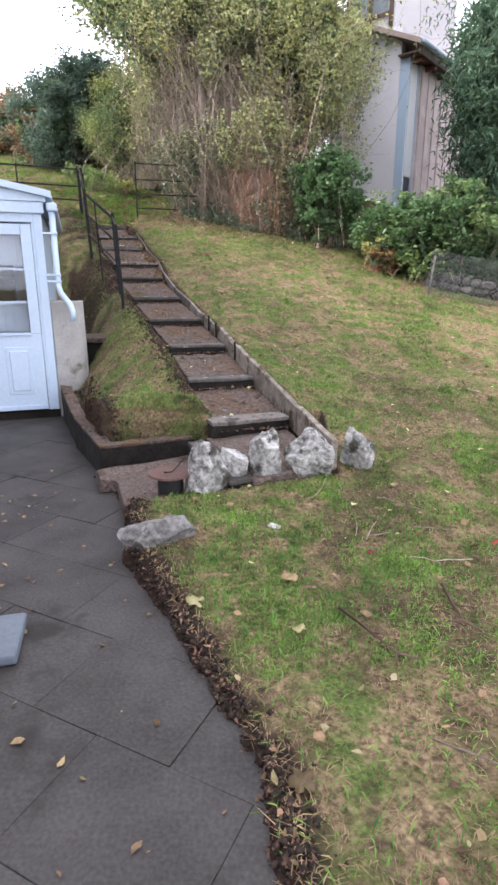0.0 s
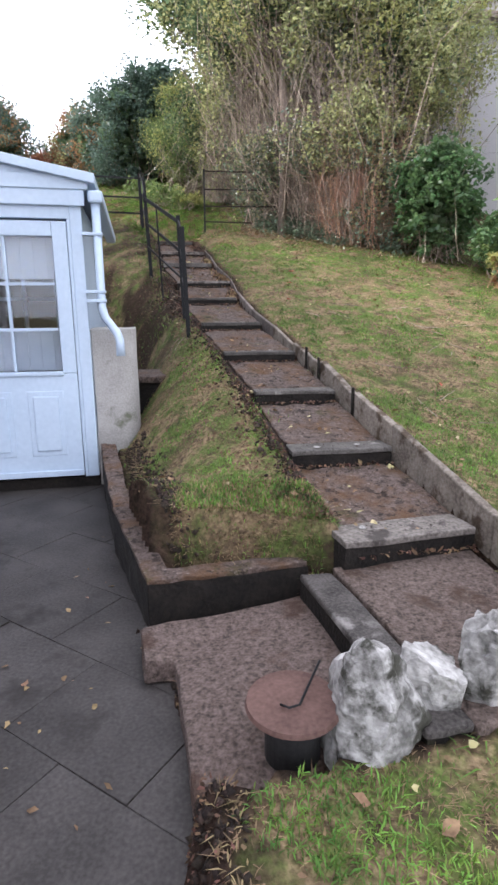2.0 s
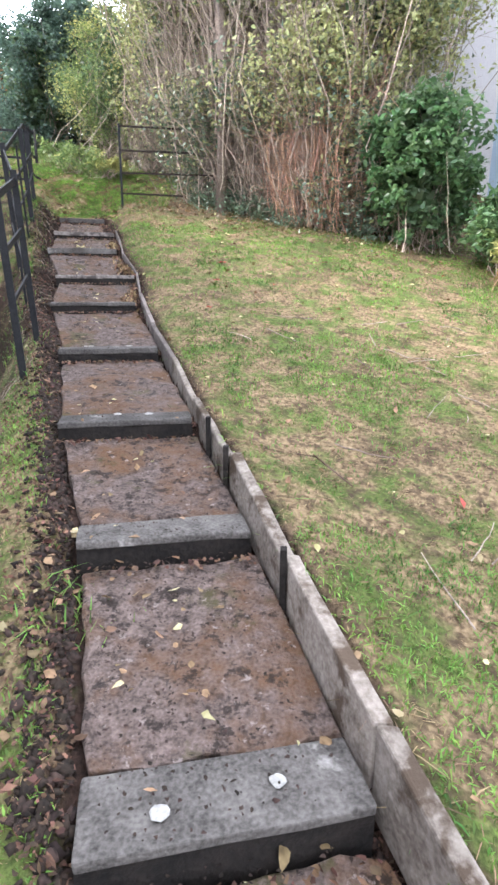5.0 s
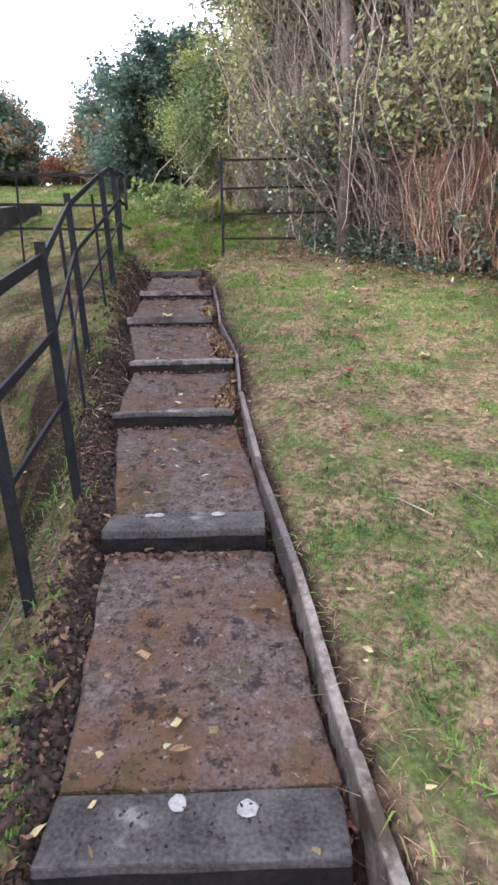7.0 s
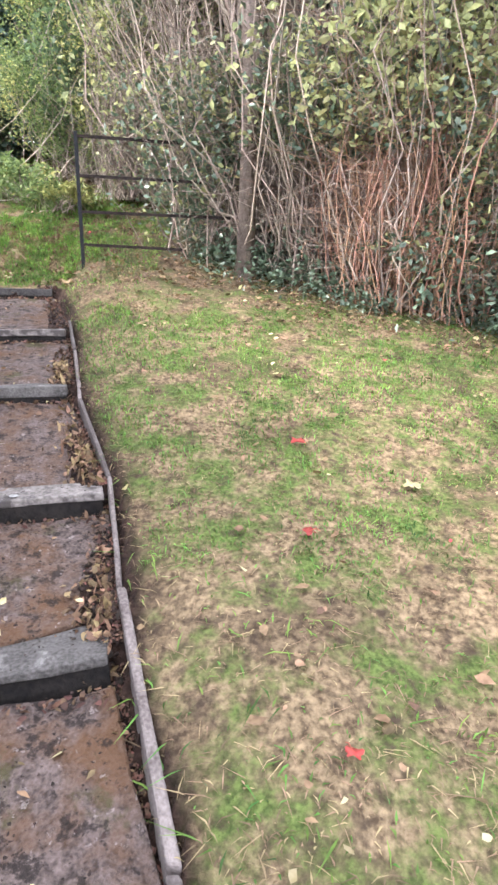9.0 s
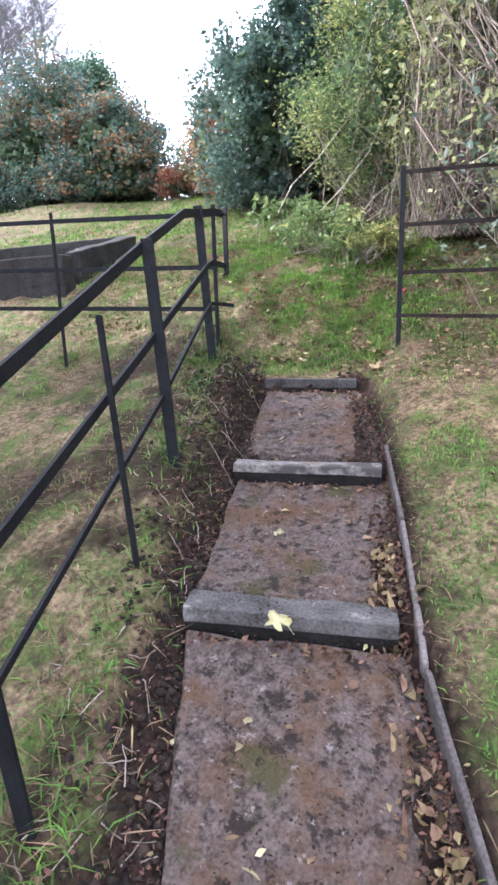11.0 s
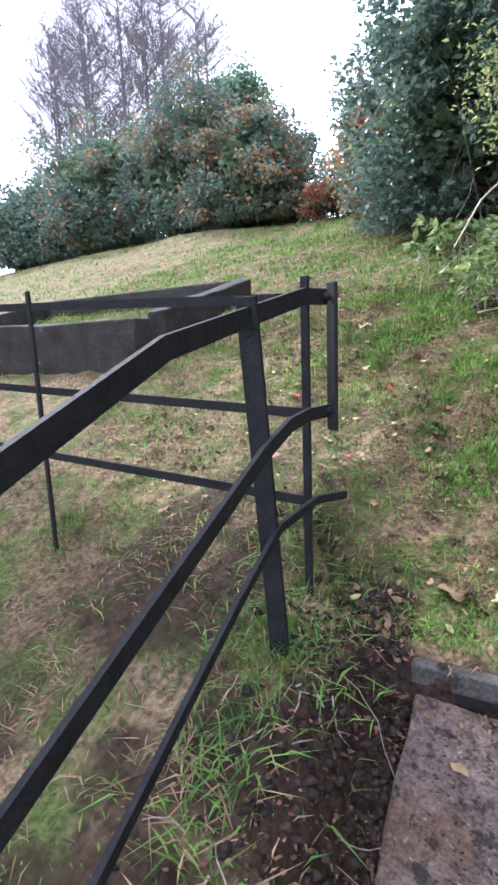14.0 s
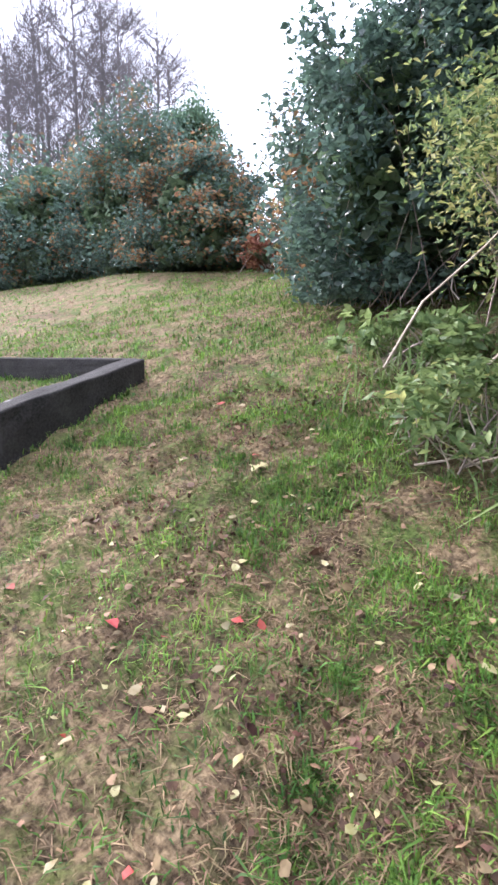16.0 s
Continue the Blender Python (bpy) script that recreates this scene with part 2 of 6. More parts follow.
glass = bpy.data.materials.new("window_glass")
glass.use_nodes = True
gb = glass.node_tree.nodes["Principled BSDF"]
gb.inputs["Base Color"].default_value = (0.9, 0.95, 1, 1)
gb.inputs["Roughness"].default_value = 0.03
gb.inputs["Transmission Weight"].default_value = 1.0
MAT["glass"] = glass

# ground: thatch, moss and bare soil, mixed by a mask that the mesh carries
soil = bpy.data.materials.new("lawn_and_soil")
soil.use_nodes = True
sn, sl = soil.node_tree.nodes, soil.node_tree.links
stc = sn.new("ShaderNodeTexCoord")


def s_noise(scale, detail=6, rough=0.6):
    t = sn.new("ShaderNodeTexNoise")
    t.inputs["Scale"].default_value, t.inputs["Detail"].default_value, t.inputs["Roughness"].default_value = scale, detail, rough
    sl.new(stc.outputs["Object"], t.inputs["Vector"])
    return t.outputs["Fac"]


def s_range(value, a, b):
    r = sn.new("ShaderNodeMapRange")
    r.inputs["From Min"].default_value, r.inputs["From Max"].default_value = a, b
    sl.new(value, r.inputs["Value"])
    return r.outputs["Result"]


def s_mix(fac, a, b):
    m = sn.new("ShaderNodeMix")
    m.data_type = "RGBA"
    sl.new(fac, m.inputs["Factor"])
    for key, v in (("A", a), ("B", b)):
        if isinstance(v, tuple):
            m.inputs[key].default_value = (*v, 1)
        else:
            sl.new(v, m.inputs[key])
    return m.outputs["Result"]


thatch = s_mix(s_range(s_noise(40), 0.35, 0.65), (0.08, 0.055, 0.032), (0.34, 0.25, 0.145))
moss = s_mix(s_range(s_noise(55), 0.35, 0.65), (0.05, 0.075, 0.02), (0.15, 0.2, 0.055))
turf = s_mix(s_range(s_noise(4.5), 0.4, 0.54), moss, thatch)
turf = s_mix(s_range(s_noise(14), 0.52, 0.68), turf, (0.07, 0.05, 0.032))
earth = s_mix(s_range(s_noise(30), 0.35, 0.65), (0.011, 0.007, 0.005), (0.052, 0.031, 0.023))
mask = sn.new("ShaderNodeAttribute")
mask.attribute_name = "bare"
sl.new(s_mix(mask.outputs["Fac"], turf, earth), sn["Principled BSDF"].inputs["Base Color"])
sn["Principled BSDF"].inputs["Roughness"].default_value = 0.95
sn["Principled BSDF"].inputs["Specular IOR Level"].default_value = 0.15
sb = sn.new("ShaderNodeBump")
sb.inputs["Strength"].default_value, sb.inputs["Distance"].default_value = 0.9, 0.02
sl.new(s_noise(60), sb.inputs["Height"])
sl.new(sb.outputs["Normal"], sn["Principled BSDF"].inputs["Normal"])
MAT["soil"] = soil


# ---- mesh helpers ----
def part(name, bm, mat, parent=None, label=""):
    me = bpy.data.meshes.new(name)
    bm.to_mesh(me)
    bm.free()
    me.materials.append(MAT[mat])
    ob = new(name, me)
    ob.parent = parent
    if label:
        tagged(ob, label)
    return ob


def tri_mesh(name, verts, tris, mat, parent=None, label="", smooth=False):
    """A mesh from arrays of points and triangles."""
    me = bpy.data.meshes.new(name)
    verts, tris = np.asarray(verts, np.float32), np.asarray(tris, np.int32)
    me.vertices.add(len(verts))
    me.vertices.foreach_set("co", verts.ravel())
    me.loops.add(tris.size)
    me.loops.foreach_set("vertex_index", tris.ravel())
    me.polygons.add(len(tris))
    me.polygons.foreach_set("loop_start", np.arange(0, tris.size, 3, dtype=np.int32))
    me.polygons.foreach_set("loop_total", np.full(len(tris), 3, np.int32))
    if smooth:
        me.polygons.foreach_set("use_smooth", np.ones(len(tris), bool))
    me.update(calc_edges=True)
    me.materials.append(MAT[mat])
    ob = new(name, me)
    ob.parent = parent
    if label:
        tagged(ob, label)
    return ob


def thing(name, label, category, group="", kind="", at=(0, 0, 0), turn=0.0):
    ob = new(name)
    ob.empty_display_size = 0.1
    ob.matrix_world = pose(*at, 0, 0, turn)
    return tagged(ob, label, category, group, kind)


def box(bm, x0, x1, y0, y1, z0, z1, bevel=0.0, m=None):
    r = bmesh.ops.create_cube(bm, size=1.0)
    vs = r["verts"]
    for v in vs:
        v.co = Vector(((x0 + x1) / 2 + v.co.x * (x1 - x0), (y0 + y1) / 2 + v.co.y * (y1 - y0), (z0 + z1) / 2 + v.co.z * (z1 - z0)))
    if m is not None:
        bmesh.ops.transform(bm, matrix=m, verts=vs)
    if bevel:
        edges = list({e for v in vs for e in v.link_edges})
        bmesh.ops.bevel(bm, geom=edges, offset=bevel, segments=2, affect="EDGES", profile=0.5)
    return bm


def new_box(*a, **k):
    return box(bmesh.new(), *a, **k)


def prism(points, z0, z1, bevel=0.0):
    """An upright prism over a polygon; z0, z1 numbers or lists per corner."""
    bm = bmesh.new()
    k = len(points)
    lo = [z0] * k if isinstance(z0, (int, float)) else z0
    hi = [z1] * k if isinstance(z1, (int, float)) else z1
    a = [bm.verts.new((*p, z)) for p, z in zip(points, lo)]
    b = [bm.verts.new((*p, z)) for p, z in zip(points, hi)]
    bm.faces.new(a[::-1])
    bm.faces.new(b)
    for i in range(k):
        bm.faces.new((a[i], a[(i + 1) % k], b[(i + 1) % k], b[i]))
    bmesh.ops.recalc_face_normals(bm, faces=bm.faces)
    if bevel:
        bmesh.ops.bevel(bm, geom=bm.edges[:], offset=bevel, segments=2, affect="EDGES", profile=0.5)
    return bm


def roughen(bm, amount, scale, cuts=3, seed=0.0):
    """Subdivide and push the points about, so that edges look worn."""
    bmesh.ops.subdivide_edges(bm, edges=bm.edges[:], cuts=cuts, use_grid_fill=True)
    for v in bm.verts:
        q = v.co * scale + Vector((seed, seed * 1.7, 0))
        v.co += noise.noise_vector(q) * amount + noise.noise_vector(q * 3.1) * amount * 0.4
    return bm


def bar(bm, a, b, w, d, up=Vector((0, 0, 1))):
    """A flat bar from a to b, w wide along up and d thick."""
    a, b = Vector(a), Vector(b)
    along = (b - a).normalized()
    side = along.cross(up)
    side = side.normalized() if side.length > 1e-3 else Vector((1, 0, 0))
    tall = side.cross(along).normalized()
    ring = []
    for p in (a, b):
        ring.append([bm.verts.new(p + tall * (w / 2) * s + side * (d / 2) * t) for s, t in ((-1, -1), (1, -1), (1, 1), (-1, 1))])
    for i in range(4):
        bm.faces.new((ring[0][i], ring[0][(i + 1) % 4], ring[1][(i + 1) % 4], ring[1][i]))
    bm.faces.new(ring[0][::-1])
    bm.faces.new(ring[1])
    return bm


def tube(bm, pts, radii, sides=8):
    rings = []
    for i, p in enumerate(pts):
        p = Vector(p)
        d = (Vector(pts[min(i + 1, len(pts) - 1)]) - Vector(pts[max(i - 1, 0)])).normalized()
        x = d.orthogonal().normalized()
        y = d.cross(x)
        rings.append([bm.verts.new(p + (x * math.cos(2 * math.pi * k / sides) + y * math.sin(2 * math.pi * k / sides)) * radii[i]) for k in range(sides)])
    for a, b in zip(rings, rings[1:]):
        x0 = min(range(sides), key=lambda k: (b[k].co - a[0].co).length)
        for k in range(sides):
            bm.faces.new((a[k], a[(k + 1) % sides], b[(k + 1 + x0) % sides], b[(k + x0) % sides]))
    bm.faces.new(rings[0][::-1])
    bm.faces.new(rings[-1])
    for f in bm.faces:
        f.smooth = True
    return bm


rng = np.random.default_rng(7)
TABLE = np.random.default_rng(3).random((256, 256))


def vnoise(x, y):
    """Smooth value noise, 0 to 1, on arrays."""
    xi, yi = np.floor(x).astype(int), np.floor(y).astype(int)
    fx, fy = x - xi, y - yi
    fx, fy = fx * fx * (3 - 2 * fx), fy * fy * (3 - 2 * fy)
    g = lambda i, j: TABLE[(xi + i) % 256, (yi + j) % 256]
    return (g(0, 0) * (1 - fx) + g(1, 0) * fx) * (1 - fy) + (g(0, 1) * (1 - fx) + g(1, 1) * fx) * fy


def fnoise(x, y):
    return (vnoise(x, y) + 0.5 * vnoise(2.1 * x + 7, 2.1 * y + 3) + 0.25 * vnoise(4.3 * x + 1, 4.3 * y + 9)) / 1.75


def smooth(a, b, v):
    t = np.clip((v - a) / (b - a), 0, 1)
    return t * t * (3 - 2 * t)


# ---- lie of the land ----
# front edges of the garden steps: right end x, y, height of the edge
STEP_X = np.array([0.37, 0.06, -0.25, -0.58, -0.97, -1.38, -1.57, -1.98, -2.25, -2.67])
STEP_Y = np.array([4.60, 5.32, 6.23, 7.03, 8.14, 9.21, 9.97, 10.85, 11.74, 12.78])
STEP_Z = np.array([0.42, 0.64, 0.87, 1.11, 1.35, 1.64, 1.89, 2.21, 2.475, 2.77])
STEP_W = [0.70, 0.63, 0.62, 0.64, 0.66, 0.70, 0.74, 0.74, 0.73, 0.62]


def right_of(y):
    return np.interp(y, np.r_[3.4, STEP_Y, 14.0], np.r_[0.62, STEP_X, -3.1])


def tread_z(y):
    return np.interp(y, np.r_[3.4, STEP_Y, 14.0], np.r_[0.3, STEP_Z - 0.02, 3.1])


def hill(x, y):
    xe, ye = np.clip(x, -14, 6), np.minimum(y, 20)
    z = -0.3282 - 0.0739 * xe + 0.1335 * ye - 0.0003 * xe * ye - 0.0044 * xe * xe + 0.0085 * ye * ye
    z = np.where(ye < 1, -0.25, z)
    z = np.log1p(np.exp(np.clip(z * 14, -30, 30))) / 14 * (z < 2) + z * (z >= 2)
    z = z - 0.4 * smooth(15.5, 20.0, y) * smooth(-14.0, -9.0, x) * (1 - smooth(-6.5, -3.0, x))
    return z + 1.6 * (1 - np.exp(-np.maximum(y - 20, 0) / 7))


def border_x(y):
    """Edge between the paving and the grass."""
    return np.interp(y, [-3, 1.06, 1.34, 1.52, 1.81, 2.09, 2.44, 2.76, 3.2, 3.6, 3.86, 4.2, 5.04, 5.96, 6.6],
                     [0.1, 0.04, 0.0, -0.08, -0.21, -0.35, -0.53, -0.72, -0.82, -0.9, -1.05, -1.24, -1.66, -2.06, -2.3])


def land(x, y):
    x, y = np.broadcast_arrays(np.asarray(x, float), np.asarray(y, float))
    z = hill(x, y) + 0.05 * (fnoise(x * 1.3, y * 1.3) - 0.5) + (0.035 + 0.06 * smooth(11, 14, y)) * (fnoise(x * 5, y * 5) - 0.5) + (0.016 + 0.034 * smooth(12.0, 13.5, y)) * (fnoise(x * 13, y * 13) - 0.5)
    r, t = right_of(y), tread_z(y)
    # lawn meets the edging boards
    near = 1 - smooth(0.0, 0.5, x - r)
    along = smooth(4.2, 4.6, y) * (1 - smooth(12.6, 13.2, y))
    high = np.interp(y, [4, 6, 7, 8, 10], [0.08, 0.07, 0.03, 0.01, 0.0])
    z = np.where(x > r + 0.055, z * (1 - near * along) + (t + high) * near * along, z)
    # grassy bank between steps and paving
    left_edge = np.where(y < 6.34, border_x(y), np.interp(y, [6.34, 8, 10, 11], [-2.2, -2.6, -3.6, -6]))
    across = np.clip((r - 0.75 - x) / np.maximum(r - 0.75 - left_edge - 0.2, 0.2), 0, 1)
    wall_top = np.interp(y, [4.2, 5.04, 5.96, 6.3], [0.25, 0.28, 0.33, 0.36]) - 0.05
    bank = wall_top + (t + 0.05 - wall_top) * (1 - across ** 1.7) + 0.04 * fnoise(x * 4, y * 4) * (1 - across)
    bank_on = smooth(4.36, 5.25, y + 0.25 * (x + 0.45)) * (1 - smooth(8.5, 10.5, y))
    z = np.where((x < r - 0.7), z * (1 - bank_on) + bank * bank_on, z)
    # dug-out ground round the porch
    pit = 0.34 + np.maximum(y - 6.6, 0) * 0.16
    pit_on = smooth(0.0, 0.22, left_edge - x) * smooth(6.2, 6.4, y) * (1 - smooth(8.6, 10.0, y)) * smooth(-7, -6, x)
    z = z * (1 - pit_on) + pit * pit_on
    # trench that holds the steps, stepping up under each tread
    yp = y + 0.25 * (r - x)
    gap = np.interp(y, [5, 8.5, 10, 11, 12, 12.8], [0.66, 0.71, 0.8, 0.77, 0.73, 0.68])
    wide = np.interp(y, [5, 8, 10, 12], [0.1, 0.14, 0.24, 0.18])
    yq = yp - 0.09
    k = np.clip(np.searchsorted(STEP_Y, yq) - 1, 0, 8)
    u = np.clip((yq - STEP_Y[k]) / (STEP_Y[k + 1] - STEP_Y[k]), 0, 1)
    floor_z = (STEP_Z[k] - 0.03) * (1 - u) + (STEP_Z[k + 1] - 0.105) * u - 0.05 + 0.03 * (fnoise(x * 9, y * 9) - 0.5)
    floor_z = floor_z + 0.075 * smooth(-0.2, -0.06, x - r) * smooth(8.4, 9.6, y)
    z = z + 0.12 * smooth(0.02, 0.3, r - gap - x) * (1 - smooth(1.3, 2.2, r - x)) * smooth(10.3, 11.2, y) * (1 - smooth(12.9, 13.5, y))
    inside = (yp > 4.64) & (yp < 12.8)
    z = np.where((x < r + 0.055) & (x > r - gap) & inside, floor_z + 0.03 * smooth(-0.12, 0.0, r - gap - x), z)
    cut = smooth(0.0, 1.0, (x - (r - gap - wide)) / wide)
    z = np.where((x <= r - gap) & (x > r - gap - wide) & inside, z * (1 - cut) + (floor_z + 0.03) * cut, z)
    # ground behind the top step
    cap = 2.76 + 0.3 * (yp - 12.8)
    behind = smooth(12.7, 12.8, yp) * (1 - smooth(13.1, 13.7, yp)) * smooth(-1.15, -0.95, x - r) * (1 - smooth(0.1, 0.4, x - r))
    z = z * (1 - behind) + np.minimum(z, cap) * behind
    # landings at the foot
    foot = (y > 3.22) & ((y <= 4.5) | ((y <= 4.66) & (x > -0.25))) & (x < 0.62) & (x > border_x(y)) & (y > 3.34 + 0.36 * (x + 0.29))
    z = np.where(foot, np.where(x > -0.45 - 0.33 * (4.3 - y) * -1, 0.2, 0.04), z)
    # paving
    pave = smooth(-0.02, 0.08, x - border_x(y) - 0.09 * (y > 4.24) + 0.12 * (fnoise(x * 4.5, y * 4.5) - 0.5) + 0.04 * (fnoise(x * 14, y * 14) - 0.5))
    lawn_side = np.maximum(z, 0.035)
    z = np.where(y < 6.5, np.where(x < border_x(y) + 0.12, -0.08 * (1 - pave) + lawn_side * pave, lawn_side), z)
    return z


def bare(x, y):
    """1 where soil shows, 0 in turf."""
    r = right_of(y)
    yp = y + 0.25 * (r - x)
    rough = fnoise(x * 6, y * 6)
    reach = np.interp(y, [5, 8, 10, 12, 12.8], [0.7, 0.78, 0.98, 0.9, 0.82]) + 0.18 * (rough - 0.5)
    b = (smooth(-0.05, 0.03, x - (r - reach)) * (1 - smooth(0.05, 0.12, x - r - 0.05 * rough)) * ((yp > 4.4) & (yp < 12.75 + 0.25 * rough)))
    side = smooth(0.0, 0.05, x - r) * (1 - smooth(0.06, 0.3, x - r)) * smooth(8.4, 9.2, y) * (1 - smooth(12.4, 13.2, y))
    b = np.maximum(b, 0.6 * side * smooth(0.35, 0.6, rough))
    edge = 1 - smooth(0.02, np.where(y > 4.3, 0.3, 0.2), x - border_x(y) - 0.16 * fnoise(x * 7, y * 7))
    b = np.maximum(b, np.where(y < 6.4, edge, 0))
    foot = (y > 3.15) & ((y < 4.5) | ((y < 4.68) & (x > -0.25))) & (x < 0.66) & (x > -1.3) & (y > 3.3 + 0.36 * (x + 0.29))
    b = np.maximum(b, foot.astype(float))
    le = np.where(y < 6.34, border_x(y), np.interp(y, [6.34, 8, 10, 11], [-2.2, -2.6, -3.6, -6]))
    b = np.maximum(b, np.where((y > 6.2) & (y < 9.2), smooth(-0.12, 0.05, le - x), 0) * 0.8)
    side = smooth(0.62, 0.85, r - x) * (1 - smooth(1.6, 2.6, r - x)) * smooth(7.4, 8.6, y) * (1 - smooth(12.6, 13.4, y))
    b = np.maximum(b, 0.9 * side * smooth(0.34, 0.52, fnoise(x * 3.1, y * 3.1 + 9)))
    b = np.maximum(b, 0.55 * (1 - smooth(3.4, 4.6, y)) * smooth(0.52, 0.66, fnoise(x * 2.2 + 8, y * 2.2 + 1)))
    b = np.maximum(b, 0.4 * smooth(0.6, 0.75, fnoise(x * 2.7 + 4, y * 2.7)))
    hedge = smooth(12.0, 12.8, y + 0.45 * np.maximum(x - 0.3, 0)) * (x > -2.6)
    return np.clip(np.maximum(b, 0.55 * hedge), 0, 1)

# ---- ground ----
def spread(lo, hi, a, b, step):
    """Coordinates from lo to hi, dense between a and b, wider outwards."""
    mid = list(np.arange(a, b, step))
    out, d, v = [], step, b
    while v < hi:
        out.append(v)
        d *= 1.25
        v += d
    low, d, v = [], step, a
    while v > lo:
        d *= 1.25
        v -= d
        low.append(v)
    return np.array(low[::-1] + mid + out + [hi])


gx, gy = spread(-400, 400, -7.0, 4.2, 0.035), spread(-200, 600, -1.2, 17.0, 0.06)
GX, GY = np.meshgrid(gx, gy)
GZ = land(GX, GY)


def lie(x, y):
    """Height of the ground sheet itself at x, y."""
    i, j = np.clip(np.searchsorted(gx, x) - 1, 0, len(gx) - 2), np.clip(np.searchsorted(gy, y) - 1, 0, len(gy) - 2)
    u, w = (x - gx[i]) / (gx[i + 1] - gx[i]), (y - gy[j]) / (gy[j + 1] - gy[j])
    return (GZ[j, i] * (1 - u) + GZ[j, i + 1] * u) * (1 - w) + (GZ[j + 1, i] * (1 - u) + GZ[j + 1, i + 1] * u) * w


nx, ny = len(gx), len(gy)
idx = np.arange(nx * ny).reshape(ny, nx)
q = np.stack([idx[:-1, :-1], idx[:-1, 1:], idx[1:, 1:], idx[1:, :-1]], -1).reshape(-1, 4)
ground = tri_mesh("ground", np.stack([GX, GY, GZ], -1).reshape(-1, 3), np.concatenate([q[:, [0, 1, 2]], q[:, [0, 2, 3]]]), "soil", smooth=True)
attr = ground.data.attributes.new("bare", "FLOAT", "POINT")
attr.data.foreach_set("value", bare(GX, GY).astype(np.float32).ravel())
tagged(ground, "sloping garden ground of worn autumn lawn and bare soil", "ground", kind="structure")


# ---- garden steps ----


def z_at(x, y):
    return float(land(np.array([x]), np.array([y]))[0])


STEP_LABELS = ["pale lichen-covered concrete step at the foot of the garden path",
               "dark concrete garden step with two white lichen spots", "brown concrete garden step with a worn front edge",
               "grey concrete garden step with white lichen on its edge", "damp grey concrete garden step beside the iron railing",
               "rusty brown concrete garden step with a broken edge", "concrete garden step with a whitened front edge",
               "grey concrete garden step with leaves lying on it", "smooth grey-brown concrete garden step near the top",
               "narrow concrete kerb as the top step, set in the grass"]
for i in range(10):
    rx, ry, rz, w = STEP_X[i], STEP_Y[i], STEP_Z[i], STEP_W[i]
    a = Vector((-0.97, -0.24)).normalized() if i else Vector((-0.93, -0.36)).normalized()
    R = Vector((rx - 0.02, ry))
    L = R + a * w
    fwd = Vector((a.y, -a.x))
    if fwd.y < 0:
        fwd = -fwd
    step = thing("garden_step", STEP_LABELS[i], "step", "garden steps", at=(R.x, R.y, rz - 0.12))
    inv = step.matrix_world.inverted()
    deep = [0.21, 0.2, 0.16, 0.17, 0.21, 0.22, 0.17, 0.12, 0.09, 0.1][i]
    tall = [0.035, 0.03, 0.03, 0.03, 0.035, 0.03, 0.032, 0.06, 0.045, 0.06][i]
    shallow = 0.06 if i == 5 else deep  # the sixth edge is broken away towards the bank
    quad = [R, L, L + fwd * shallow, R + fwd * deep]
    bm = prism([tuple(p) for p in quad], rz - tall, rz, 0.006)
    roughen(bm, 0.007 if i != 5 else 0.016, 7, 3, i * 3.3)
    ob = part("front_edge", bm, "lintel_pale" if i in (0, 6, 8) else "lintel", step)
    ob.matrix_parent_inverse = inv
    # damp riser below the edge, its shade painted in as near-black
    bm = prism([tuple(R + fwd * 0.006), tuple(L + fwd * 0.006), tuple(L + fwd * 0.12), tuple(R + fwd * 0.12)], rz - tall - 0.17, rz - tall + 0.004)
    ob = part("riser", roughen(bm, 0.01, 9, 2, i), "wet_shaded_face", step, "damp riser with its shade painted black")
    ob.matrix_parent_inverse = inv
    if i < 9:
        nR, nz = Vector((STEP_X[i + 1], STEP_Y[i + 1])), STEP_Z[i + 1]
        s = R + fwd * (deep + (0.15 if i == 8 else 0.012))
        a2 = Vector((-0.97, -0.24)).normalized()
        e = nR - Vector((a2.y, -a2.x)).normalized() * 0.015
        z2 = nz - (0.1 if i < 2 else 0.085)
        c = [s - a * 0.012, s + a * (w - 0.005) - fwd * (deep - shallow), e + a2 * (STEP_W[i + 1] + 0.0), e + a2 * 0.0]
        bm = prism([tuple(p) for p in c], [rz - 0.12, rz - 0.12, z2 - 0.1, z2 - 0.1], [rz - 0.008, rz - 0.008, z2, z2], 0.01)
        roughen(bm, 0.02, 8, 6, 20 + i * 2.1)
        ob = part("tread", bm, "tread", step)
        ob.matrix_parent_inverse = inv
    # lichen spots
    for k in range([1, 2, 0, 2, 3, 0, 1, 0, 0, 0][i]):
        u, v = random.uniform(0.1, 0.9), random.uniform(0.15, 0.85)
        p = R + a * (w * u) + fwd * (deep * v)
        bm = bmesh.new()
        rad = random.uniform(0.012, 0.03)
        bmesh.ops.create_circle(bm, cap_ends=True, segments=11, radius=rad)
        top = bmesh.ops.extrude_face_region(bm, geom=bm.faces[:])
        for v2 in top["geom"]:
            if isinstance(v2, bmesh.types.BMVert):
                v2.co.z += 0.002
        for v2 in bm.verts:
            v2.co += noise.noise_vector(v2.co * 60 + Vector((k, i, 0))) * rad * 0.3
            v2.co.z = max(min(v2.co.z, 0.0025), 0)
            v2.co += Vector((p.x, p.y, rz + 0.004))
        ob = part("lichen_spot", bm, "lichen", step, "white lichen spot")
        ob.matrix_parent_inverse = inv

